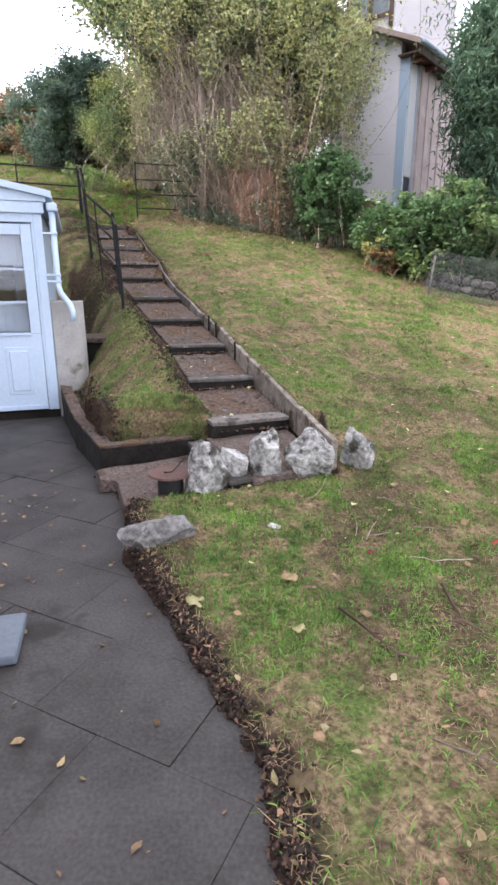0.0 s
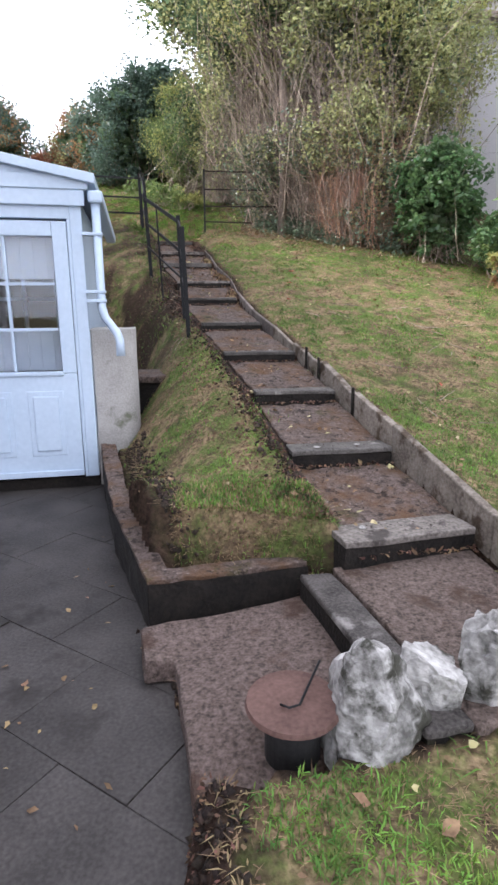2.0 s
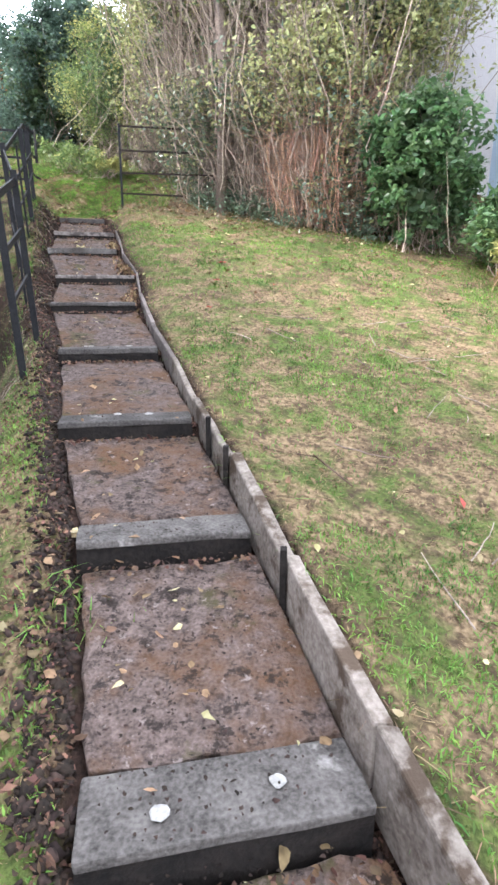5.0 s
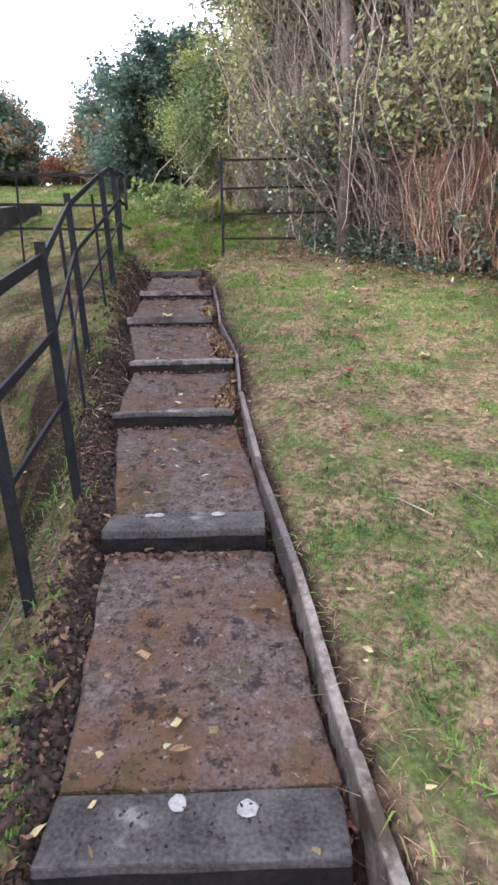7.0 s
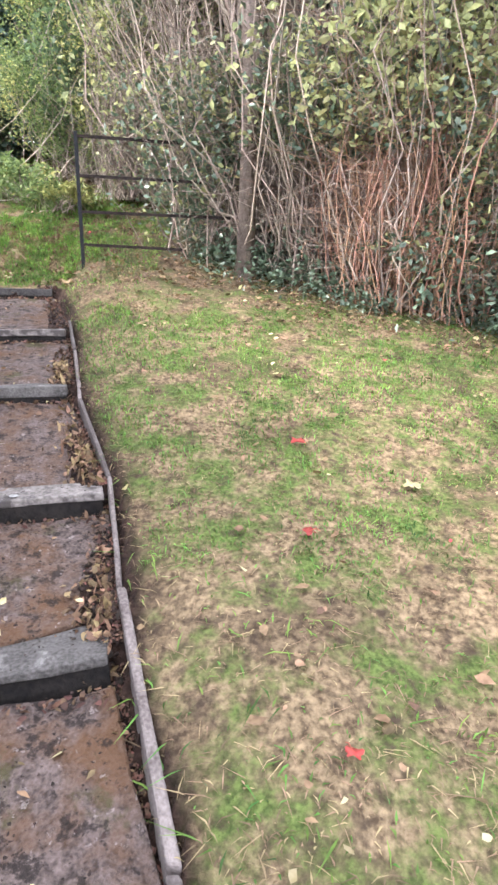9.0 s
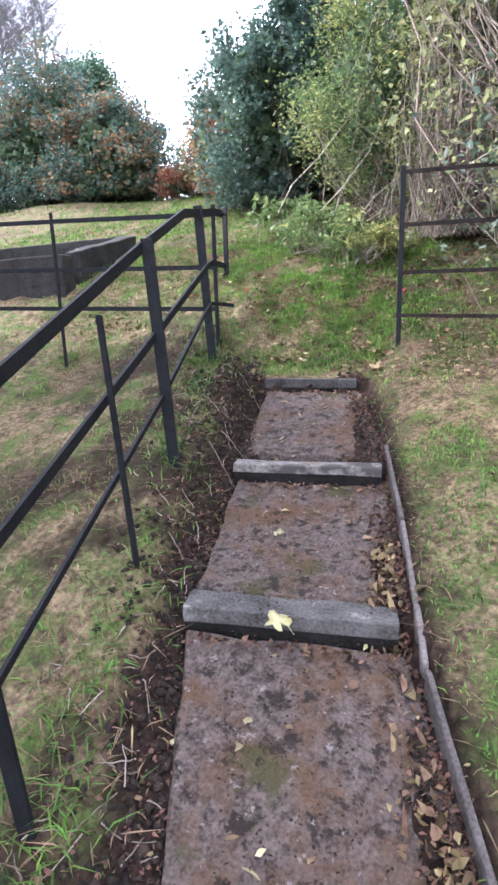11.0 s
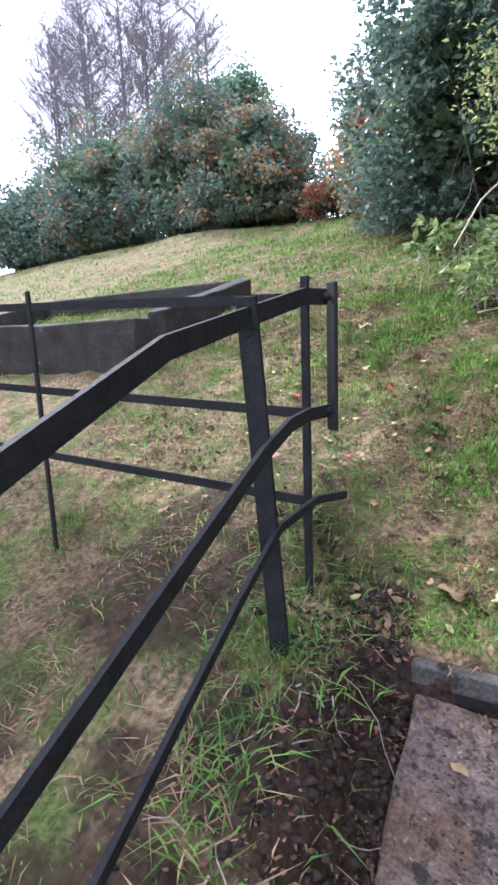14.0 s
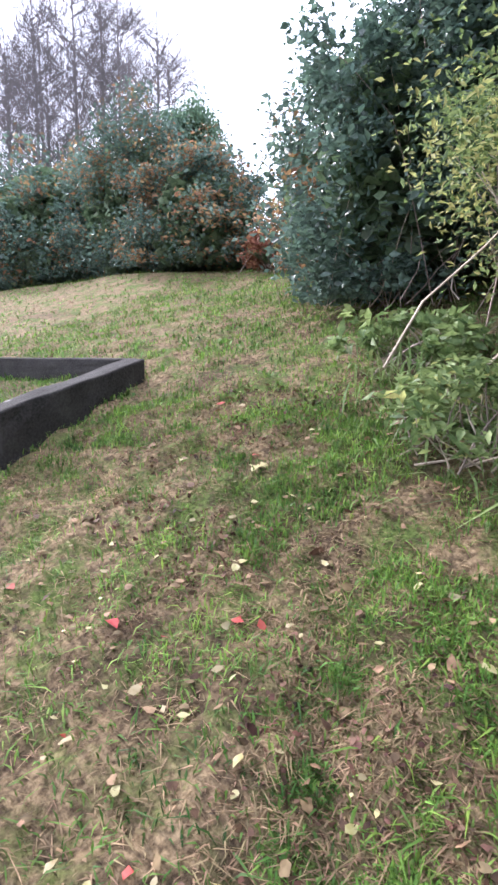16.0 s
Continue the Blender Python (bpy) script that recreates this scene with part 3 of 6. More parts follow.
# lower landing, its kerb and the upper landing
bm = prism([(-1.2, 4.06), (-1.12, 3.83), (-1.0, 3.86), (-0.78, 3.2), (-0.15, 3.45), (-0.5, 4.34)], 0.0, [0.115, 0.11, 0.11, 0.13, 0.16, 0.15], 0.012)
lower = part("landing_slab", roughen(bm, 0.012, 5, 5, 5.0), "gravelly", None)
tagged(lower, "pinkish brown rough concrete landing beside the dark paving", "landing slab")
kerb = part("landing_kerb", roughen(prism([(-0.51, 4.33), (-0.36, 4.36), (0.02, 3.42), (-0.13, 3.38)], 0.235, 0.27, 0.01), 0.007, 7, 4, 8), "lintel")
tagged(kerb, "lichened grey concrete kerb between two landings", "kerb")
# same near-black as the risers, shade included in the colour
kerb_face = part("shaded_damp_face", roughen(prism([(-0.506, 4.32), (-0.38, 4.34), (0.0, 3.43), (-0.126, 3.39)], 0.05, 0.237), 0.006, 9, 4, 3), "wet_shaded_face", kerb, "damp face with its shade painted black")
upper = part("upper_landing", roughen(prism([(-0.36, 4.38), (0.33, 4.62), (0.55, 3.75), (0.03, 3.42)], 0.08, [0.29, 0.3, 0.27, 0.25], 0.01), 0.012, 6, 5, 3), "gravelly")
tagged(upper, "rough gravelly concrete landing below the first step", "landing slab")

# edging boards on the lawn side
edging = thing("path_edging", "low weathered concrete edging along the garden steps", "edging", kind="structure", at=(0.3, 4.6, 0.4))
einv = edging.matrix_world.inverted()
ys = [3.72, 4.55, 5.42, 6.02, 6.62, 7.25, 7.9, 8.7, 9.5, 10.1, 10.75, 11.4, 12.0]
for y0, y1 in zip(ys, ys[1:]):
    hi = float(np.interp((y0 + y1) / 2, [4, 6.0, 7.0, 8, 10], [0.13, 0.1, 0.05, 0.02, 0.01]))
    wide = 0.05 if y0 < 6.6 else 0.035 if y0 < 9.4 else 0.022
    pts, lo, up = [], [], []
    for yy, off in ((y0 + 0.006, 0.0), (y1 - 0.006, 0.0), (y1 - 0.006, wide), (y0 + 0.006, wide)):
        pts.append((float(right_of(yy)) + 0.025 + off + 0.008 * math.sin(yy * 9), yy))
        lo.append(float(tread_z(yy)) - 0.12)
        up.append(float(tread_z(yy)) + hi + 0.012 * math.sin(yy * 5))
    ob = part("edging_board", roughen(prism(pts, lo, up, 0.008), 0.008, 6, 3, y0), "kerb" if y0 < 7.5 else "old_edging", edging)
    ob.matrix_parent_inverse = einv
for y0 in (5.98, 6.6, 6.85):
    x0 = float(right_of(y0)) + 0.015
    z0 = float(tread_z(y0))
    ob = part("stake", new_box(x0 - 0.016, x0 + 0.006, y0 - 0.018, y0 + 0.018, z0 - 0.08, z0 + 0.15 - 0.015 * (y0 - 5), 0.003), "wet_shaded_face", edging, "dark peg")
    ob.matrix_parent_inverse = einv

# low wall along the paving and at the bank's end
low_wall = thing("low_retaining_wall", "low dark mossy retaining wall round the grass bank", "wall", kind="structure")
pts = [(-0.47, 4.42), (-1.2, 4.2), (-1.66, 5.04), (-2.06, 5.96), (-2.2, 6.3)]
for (ax, ay), (bx, by), h0, h1 in zip(pts, pts[1:], (0.26, 0.24, 0.28, 0.33), (0.24, 0.28, 0.33, 0.36)):
    d = Vector((bx - ax, by - ay)).normalized()
    n2 = Vector((d.y, -d.x)) * 0.12
    poly = [(ax, ay), (bx, by), (bx + n2.x, by + n2.y), (ax + n2.x, ay + n2.y)]
    # wall faces share the risers' near-black, which has shade painted in
    part("wall_length", roughen(prism(poly, -0.08, [h0, h1, h1, h0], 0.006), 0.01, 9, 8, ax), "wet_shaded_face", low_wall)
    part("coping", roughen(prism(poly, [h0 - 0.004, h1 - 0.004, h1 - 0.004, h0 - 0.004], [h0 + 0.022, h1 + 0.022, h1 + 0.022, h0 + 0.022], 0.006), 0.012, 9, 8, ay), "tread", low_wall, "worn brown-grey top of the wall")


# ---- stones ----
def stone(label, x, y, z, sx, sy, sz, turn, seed, name="limestone_rock", group="row of rocks", mat="rock"):
    bm = bmesh.new()
    bmesh.ops.create_icosphere(bm, subdivisions=4, radius=1)
    off = Vector((seed * 5.1, seed * 2.3, seed))
    pick = random.Random(int(seed * 100))
    cuts = []
    for _ in range(11):
        d = Vector((pick.gauss(0, 1), pick.gauss(0, 1), pick.gauss(0, 1))).normalized()
        cuts.append((d, pick.uniform(0.48, 0.82)))
    for v in bm.verts:
        p = v.co * (1 + 0.3 * noise.noise(v.co * 1.3 + off))
        for d, far in cuts:
            over = p.dot(d) - far
            if over > 0:
                p -= d * over * 0.98
        p *= 1 + 0.1 * noise.noise(p * 4 + off) + 0.06 * noise.noise(p * 11 + off) + 0.03 * noise.noise(p * 26 + off) - 0.1 * max(0, 0.06 - abs(noise.noise(p * 2.6 + off * 2))) / 0.06
        v.co = Vector((p.x * sx, p.y * sy, p.z * sz)) * 1.22
    me_m = pose(x, y, z, 6 * math.sin(seed), 5 * math.cos(seed), turn)
    ob = part(name, bm, mat)
    ob.matrix_world = me_m
    return tagged(ob, label, "rock", group)


stone("grey-white pitted limestone rock with a dark mossy side", -0.29, 3.42, 0.31, 0.15, 0.12, 0.19, 20, 1.0)
stone("small whitish pitted limestone rock between larger ones", -0.1, 3.52, 0.33, 0.1, 0.09, 0.14, 10, 2.4)
stone("tall pale jagged limestone rock", 0.11, 3.58, 0.34, 0.15, 0.11, 0.165, 35, 3.1)
stone("pale limestone rock with dark hollows", 0.44, 3.67, 0.36, 0.185, 0.12, 0.15, 15, 4.6)
stone("upright whitish limestone rock at the end of the row", 0.77, 3.78, 0.38, 0.125, 0.09, 0.16, 10, 5.2)
stone("flat mossy grey rock at the edge of the paving", -0.53, 2.84, 0.08, 0.22, 0.15, 0.17, 26, 1.7, group="edge rocks", mat="rock_grey")
stone("small grey stone sunk in the grass edge", -0.42, 2.46, 0.03, 0.05, 0.04, 0.05, 0, 7.9, "stone", "edge rocks")
stone("small pale stone half sunk in the turf", 0.14, 2.95, 0.13, 0.04, 0.035, 0.03, 0, 8.9, "stone", "edge rocks")

# round cover on a black pipe, with a wire handle
vent = thing("pipe_with_cover", "brown round cover with wire handle on a black pipe", "pipe cover", at=(-0.52, 3.4, 0.12))
bm = bmesh.new()
bmesh.ops.create_cone(bm, cap_ends=True, segments=28, radius1=0.085, radius2=0.085, depth=0.19, matrix=pose(0, 0, 0.095))
part("pipe", bm, "black", vent)
bm = bmesh.new()
bmesh.ops.create_cone(bm, cap_ends=True, segments=36, radius1=0.145, radius2=0.14, depth=0.014, matrix=pose(0, 0, 0.198))
part("cover", bm, "clay", vent)
part("handle", tube(bmesh.new(), [(-0.02, -0.03, 0.205), (-0.035, -0.035, 0.215), (-0.01, -0.05, 0.218), (0.02, -0.03, 0.215), (0.08, 0.12, 0.26)], [0.004] * 5, 6), "iron", vent, "bent wire handle")


# ---- porch ----
PORCH = pose(-2.24, 6.32, 0.0, 0, 0, 17.0)  # right front corner; x to its left is negative
porch = tagged(new("porch"), "white plastic lean-to porch with glazed door and gutter", "porch")
porch.matrix_world = PORCH


def pp(name, bm, mat, parent=porch, label=""):
    return part(name, bm, mat, parent, label)


pp("base_wall", new_box(-2.3, 0.0, 0.03, 2.4, -0.05, 0.09, 0.004), "wet_shaded_face")
pp("corner_post", new_box(-0.09, 0.0, 0.0, 0.09, 0.1, 2.3, 0.006), "pvc")
pp("side_wall", new_box(-0.07, -0.01, 0.09, 2.35, 0.1, 2.3, 0.004), "pvc")
pp("front_panel", new_box(-2.3, -1.1, 0.01, 0.08, 0.1, 2.3, 0.004), "pvc")
pp("lintel", new_box(-2.3, -0.09, 0.0, 0.09, 2.16, 2.3, 0.006), "pvc")
bm = bmesh.new()
for k, (za, zb) in enumerate(((2.25, 2.36), (2.365, 2.47))):
    box(bm, -2.32, 0.03 if k == 0 else 0.06, -0.035 - 0.01 * k, -0.003, za, zb, 0.006)
pp("cladding", bm, "pvc")
bm = prism([(-2.35, -0.09), (0.12, -0.09), (0.12, 2.45), (-2.35, 2.45)], [2.86, 2.40, 2.40, 2.86], [2.93, 2.47, 2.47, 2.93], 0.006)
pp("roof", bm, "pvc")
bm = prism([(-2.32, -0.03), (0.05, -0.03), (0.05, 0.0), (-2.32, 0.0)], [2.36, 2.36, 2.36, 2.36], [2.86, 2.41, 2.41, 2.86])
pp("gable_board", bm, "pvc")
door = pp("door", new_box(-1.06, -0.12, -0.012, 0.05, 0.13, 0.98, 0.006), "pvc")
for x0, x1 in ((-1.06, -0.95), (-0.23, -0.12)):
    part("stile", new_box(x0, x1, -0.012, 0.05, 0.981, 2.14, 0.006), "pvc", door)
part("top_rail", new_box(-0.949, -0.231, -0.012, 0.05, 2.03, 2.14, 0.006), "pvc", door)
for x0, x1 in ((-0.93, -0.64), (-0.52, -0.24)):
    bm = new_box(x0, x1, -0.02, -0.008, 0.3, 0.84, 0.005)
    box(bm, x0 + 0.04, x1 - 0.04, -0.034, -0.012, 0.34, 0.8, 0.012)
    part("raised_panel", bm, "pvc", door)
part("bottom_bar", new_box(-1.06, -0.12, -0.035, -0.01, 0.12, 0.17, 0.005), "pvc", door)
part("sill_bar", new_box(-0.96, -0.22, -0.03, -0.006, 0.965, 1.0, 0.005), "pvc", door)
part("glazing_bar", new_box(-0.601, -0.579, 0.004, 0.03, 1.0, 2.03), "pvc", door)
for z0 in (1.33, 1.68):
    part("glazing_bar", new_box(-0.949, -0.231, 0.005, 0.029, z0 - 0.011, z0 + 0.011), "pvc", door)
pane = part("pane", new_box(-0.948, -0.232, 0.014, 0.02, 0.99, 2.03), "glass", door)
pane.visible_shadow = False
bm = bmesh.new()
for x0, x1, z0, z1 in ((-0.945, -0.235, 1.72, 2.025), (-0.945, -0.235, 1.0, 1.32), (-0.945, -0.74, 1.32, 1.72)):
    for k in range(int((x1 - x0) / 0.05)):
        box(bm, x0 + k * 0.05, x0 + k * 0.05 + 0.05, 0.1 + 0.012 * (k % 2), 0.112 + 0.012 * (k % 2), z0, z1)
part("net_curtain", bm, "curtain", door, "white net curtain")
part("door_handle", tube(bmesh.new(), [(-1.0, -0.012, 1.05), (-1.0, -0.06, 1.05), (-0.9, -0.06, 1.05)], [0.011] * 3, 8), "iron", door, "dark lever handle")
pp("frame_post", new_box(-0.115, -0.09, -0.004, 0.07, 0.1, 2.16, 0.004), "pvc")
# back wall and side glazing seen through the door
pp("back_wall", new_box(-2.3, -0.0, 2.36, 2.44, 0.1, 2.6), "inside", porch, "pale inner wall")
bm = bmesh.new()
for x0, x1, z0, z1 in ((-1.3, -1.24, 1.2, 2.0), (-0.56, -0.5, 1.2, 2.0), (-1.24, -0.56, 1.2, 1.26), (-1.24, -0.56, 1.94, 2.0), (-0.92, -0.88, 1.26, 1.94), (-1.24, -0.56, 1.6, 1.64)):
    box(bm, x0, x1, 2.31, 2.356, z0, z1)
pp("inner_window_bars", bm, "pvc")
pp("inner_pane", new_box(-1.24, -0.56, 2.34, 2.352, 1.26, 1.94), "black", porch, "dark inner pane")
pp("floor_panel", new_box(-2.28, -0.08, 0.09, 2.35, 0.085, 0.1), "inside")
# gutter and downpipe
bm = bmesh.new()
box(bm, 0.06, 0.17, -0.07, 2.45, 2.27, 2.36, 0.02)
pp("gutter", bm, "pvc")
pp("downpipe", tube(bmesh.new(), [(0.11, -0.01, 2.28), (0.11, -0.01, 1.5), (0.13, -0.03, 1.42), (0.22, -0.1, 1.3), (0.24, -0.12, 1.24), (0.24, -0.13, 1.12)], [0.034] * 5 + [0.036], 12), "pvc")
for z0 in (1.55, 2.05, 1.62):
    pp("pipe_clip", new_box(0.0, 0.15, -0.05, 0.03, z0 - 0.012, z0 + 0.012, 0.004), "pvc")
# rendered pier beside the porch
pier = part("rendered_pier", roughen(prism([(0.0, 0.05)] + [(0.16 + 0.2 * math.sin(a), 0.25 - 0.2 * math.cos(a)) for a in (0.0, 0.3, 0.6, 0.9, 1.2, 1.57)] + [(0.36, 0.6), (0.0, 0.6)], 0.0, 1.33, 0.01), 0.01, 4, 3, 2), "render")
pier.matrix_world = PORCH @ pose(0.005, 0, 0)
tagged(pier, "grey rendered concrete pier stained green beside the porch", "pier")
slab = part("stone_ledge", roughen(new_box(0.25, 0.75, 0.7, 1.4, 0.8, 0.86, 0.01), 0.012, 5, 4, 4), "tread")
slab.matrix_world = PORCH
tagged(slab, "brown stone slab lying on the dug earth", "slab")
# block in the risers' near-black, with shade already in the colour
ledge_block = part("ledge_support", roughen(new_box(0.3, 0.72, 0.75, 1.35, 0.1, 0.797, 0.01), 0.012, 5, 4, 6), "wet_shaded_face")
ledge_block.matrix_world = PORCH
tagged(ledge_block, "dark masonry under the stone slab", "masonry")

# dwelling behind the porch, mostly unseen; length and height chosen to shade the near lawn
dwelling = tagged(new("dwelling"), "white rendered dwelling with dark slate roof, mostly unseen, sized to shade the paving", "house")
dwelling.matrix_world = PORCH
part("wall", new_box(-9.5, -2.36, -8.0, 7.5, 0, 5.8), "house", dwelling)
bm = bmesh.new()
ra = [bm.verts.new(p) for p in ((-9.8, -8.3, 5.78), (-2.06, -8.3, 5.78), (-5.9, -8.3, 8.2), (-9.8, 7.8, 5.78), (-2.06, 7.8, 5.78), (-5.9, 7.8, 8.2))]
for f in ((0, 1, 2), (5, 4, 3), (1, 4, 5, 2), (0, 2, 5, 3), (0, 3, 4, 1)):
    bm.faces.new([ra[k] for k in f])
part("roof", bm, "roof", dwelling)

# grey plastic box on the paving
gbox = part("grey_box", new_box(-0.34, 0.0, 0.0, 0.32, 0.003, 0.055, 0.014), "grey_box")
gbox.matrix_world = pose(-0.95, 1.9, 0.0, 0, 0, 14)
tagged(gbox, "flat blue-grey plastic box on the dark paving", "box")


# ---- iron fences ----
def post(parent, x, y, h, w=0.045, d=0.012, lean=(0, 0), turn=0.0, sink=0.15, name="post"):
    z = z_at(x, y)
    bm = new_box(-w / 2, w / 2, -d / 2, d / 2, -sink, h, 0.002)
    for v in bm.verts:
        v.co.x, v.co.y = v.co.x + lean[0] * v.co.z, v.co.y + lean[1] * v.co.z
    ob = part(name, bm, "iron", parent)
    ob.matrix_basis = parent.matrix_world.inverted() @ pose(x, y, z, 0, 0, turn)
    return z


def rail(parent, pts, w=0.04, d=0.01, name="rail", mat="iron"):
    bm = bmesh.new()
    inv = parent.matrix_world.inverted()
    rings = []
    V = [inv @ Vector(p) for p in pts]
    for i, p in enumerate(V):
        along = (V[min(i + 1, len(V) - 1)] - V[max(i - 1, 0)]).normalized()
        side = along.cross(Vector((0, 0, 1))).normalized()
        tall = side.cross(along).normalized()
        rings.append([bm.verts.new(p + tall * (w / 2) * s + side * (d / 2) * t) for s, t in ((-1, -1), (1, -1), (1, 1), (-1, 1))])
    for a, b in zip(rings, rings[1:]):
        for k in range(4):
            bm.faces.new((a[k], a[(k + 1) % 4], b[(k + 1) % 4], b[k]))
    bm.faces.new(rings[0][::-1])
    bm.faces.new(rings[-1])
    bmesh.ops.recalc_face_normals(bm, faces=bm.faces)
    return part(name, bm, mat, parent)


railing = thing("stair_railing", "black iron railing of flat bars, leaning beside the steps", "railing", at=(-3.55, 12.35, 2.9))
# posts: x, y, height of the top, width
RAIL_POSTS = [(-1.7, 7.6, 2.27, 0.045), (-1.88, 8.25, 2.48, 0.045), (-2.38, 9.25, 2.75, 0.022), (-2.72, 9.95, 3.06, 0.05), (-2.93, 10.7, 3.22, 0.022), (-3.09, 11.21, 3.52, 0.055), (-3.47, 12.24, 3.84, 0.055)]
for x, y, top_z, w in RAIL_POSTS:
    post(railing, x, y, top_z - z_at(x, y), w * 0.95, 0.014, lean=(-0.04, -0.06), turn=16)
# each rail: x, y, z where it passes the posts and bends
RAILS = [
    ([(-1.73, 7.55, 2.22), (-1.91, 8.2, 2.42), (-2.75, 9.9, 2.99), (-3.13, 11.12, 3.48), (-3.37, 11.84, 3.74), (-3.49, 12.2, 3.8), (-3.54, 12.46, 3.85), (-3.54, 12.56, 3.85)], 0.044),
    ([(-1.72, 7.56, 1.93), (-1.9, 8.21, 2.12), (-2.74, 9.92, 2.67), (-3.11, 11.14, 3.12), (-3.42, 12.14, 3.49), (-3.47, 12.3, 3.53), (-3.53, 12.46, 3.53), (-3.53, 12.56, 3.53)], 0.036),
    ([(-1.71, 7.57, 1.65), (-1.89, 8.22, 1.83), (-2.74, 9.91, 2.36), (-3.1, 11.16, 2.86), (-3.38, 12.0, 3.2), (-3.46, 12.24, 3.28), (-3.52, 12.48, 3.28), (-3.5, 12.6, 3.27)], 0.024)]
for pts, w in RAILS:
    rail(railing, pts, w, 0.012)
ob = part("end_strap", new_box(-0.02, 0.02, -0.006, 0.006, -0.05, 0.37, 0.002), "iron", railing)
ob.matrix_basis = railing.matrix_world.inverted() @ pose(-3.525, 12.57, 3.52, 0, 0, -20)
for zz in (3.53, 3.85):
    bm = bmesh.new()
    bmesh.ops.create_uvsphere(bm, u_segments=10, v_segments=6, radius=0.014, matrix=Matrix.Translation(railing.matrix_world.inverted() @ Vector((-3.53, 12.55, zz))))
    part("bolt", bm, "iron", railing)

cross_fence = thing("field_fence", "thin black iron fence with three level rails across the slope", "fence", at=(-3.72, 12.74, 3.0))
FIELD = [(-3.59, 12.53, 3.91), (-4.78, 12.3, 3.95), (-6.3, 12.05, 4.0), (-8.0, 11.8, 4.05), (-10.0, 11.5, 4.1)]
for x, y, top_z in FIELD:
    post(cross_fence, x, y, top_z - z_at(x, y), 0.026, 0.012)
for drop in (0.06, 0.39, 0.66):
    rail(cross_fence, [(x, y, top_z - drop) for x, y, top_z in FIELD], 0.03, 0.008)

hurdle = thing("iron_gate", "rusty black iron gate of four bars standing in brambles", "gate", at=(-2.48, 13.1, 3.0))
z0 = post(hurdle, -2.49, 13.1, 1.14, 0.032, 0.014, turn=10, name="gate_post")
for h, run in ((1.1, 0.9), (0.78, 1.1), (0.48, 1.35), (0.2, 0.9)):
    rail(hurdle, [(-2.48, 13.1, z0 + h), (-2.48 + run * 0.5, 13.13, z0 + h - 0.015), (-2.48 + run, 13.17, z0 + h - 0.03)], 0.025, 0.01, "bar", "iron_rust")

# concrete trough on the slope
trough = thing("concrete_trough", "old mossy concrete trough with broken wall and grass inside", "trough", at=(-6.75, 14.42, 3.7))
tinv = trough.matrix_world.inverted()
for k, (a, b) in enumerate((((-6.42, 14.2), (-6.6, 15.5)), ((-6.75, 15.55), (-10.5, 15.4)), ((-6.25, 13.95), (-10.0, 13.6)), ((-10.2, 13.8), (-10.5, 15.3)))):
    d = (Vector(b) - Vector(a)).normalized()
    s = Vector((-d.y, d.x)) * 0.1
    zz = [z_at(*a), z_at(*b)]
    poly = [tuple(Vector(a) - s), tuple(Vector(b) - s), tuple(Vector(b) + s), tuple(Vector(a) + s)]
    tops_z = [3.97, 4.29, 4.29, 3.97] if k == 0 else [4.29] * 4 if k == 1 else [3.9] * 4 if k == 2 else [4.0, 4.25, 4.25, 4.0]
    ob = part("trough_wall", roughen(prism(poly, min(zz) - 0.2, tops_z, 0.015), 0.02, 4, 5, k * 2.2), "trough", trough)
    ob.matrix_parent_inverse = tinv

# ---- leaves, stems, grass ----
def leaf_arrays(centres, size, up=0.5, aspect=0.55, droop=0.0):
    """Folded four-point leaves at the centres, turned at random."""
    n = len(centres)
    d = rng.normal(size=(n, 3))
    d[:, 2] = d[:, 2] * 0.6 - droop
    d /= np.linalg.norm(d, axis=1)[:, None]
    nrm = rng.normal(size=(n, 3)) + np.array([0, 0, up * 2])
    side = np.cross(d, nrm)
    side /= np.linalg.norm(side, axis=1)[:, None] + 1e-9
    top = np.cross(side, d)
    s = size * rng.uniform(0.6, 1.35, n)[:, None]
    base = centres - d * s * 0.5
    tip = centres + d * s * 0.5 - top * s * 0.08
    l = centres - side * s * aspect * 0.5 + top * s * 0.1 - d * s * 0.06
    r = centres + side * s * aspect * 0.5 + top * s * 0.1 - d * s * 0.06
    v = np.stack([base, l, tip, r], 1).reshape(-1, 3)
    k = np.arange(n)[:, None] * 4
    return v, np.concatenate([k + [0, 2, 1], k + [0, 3, 2]])


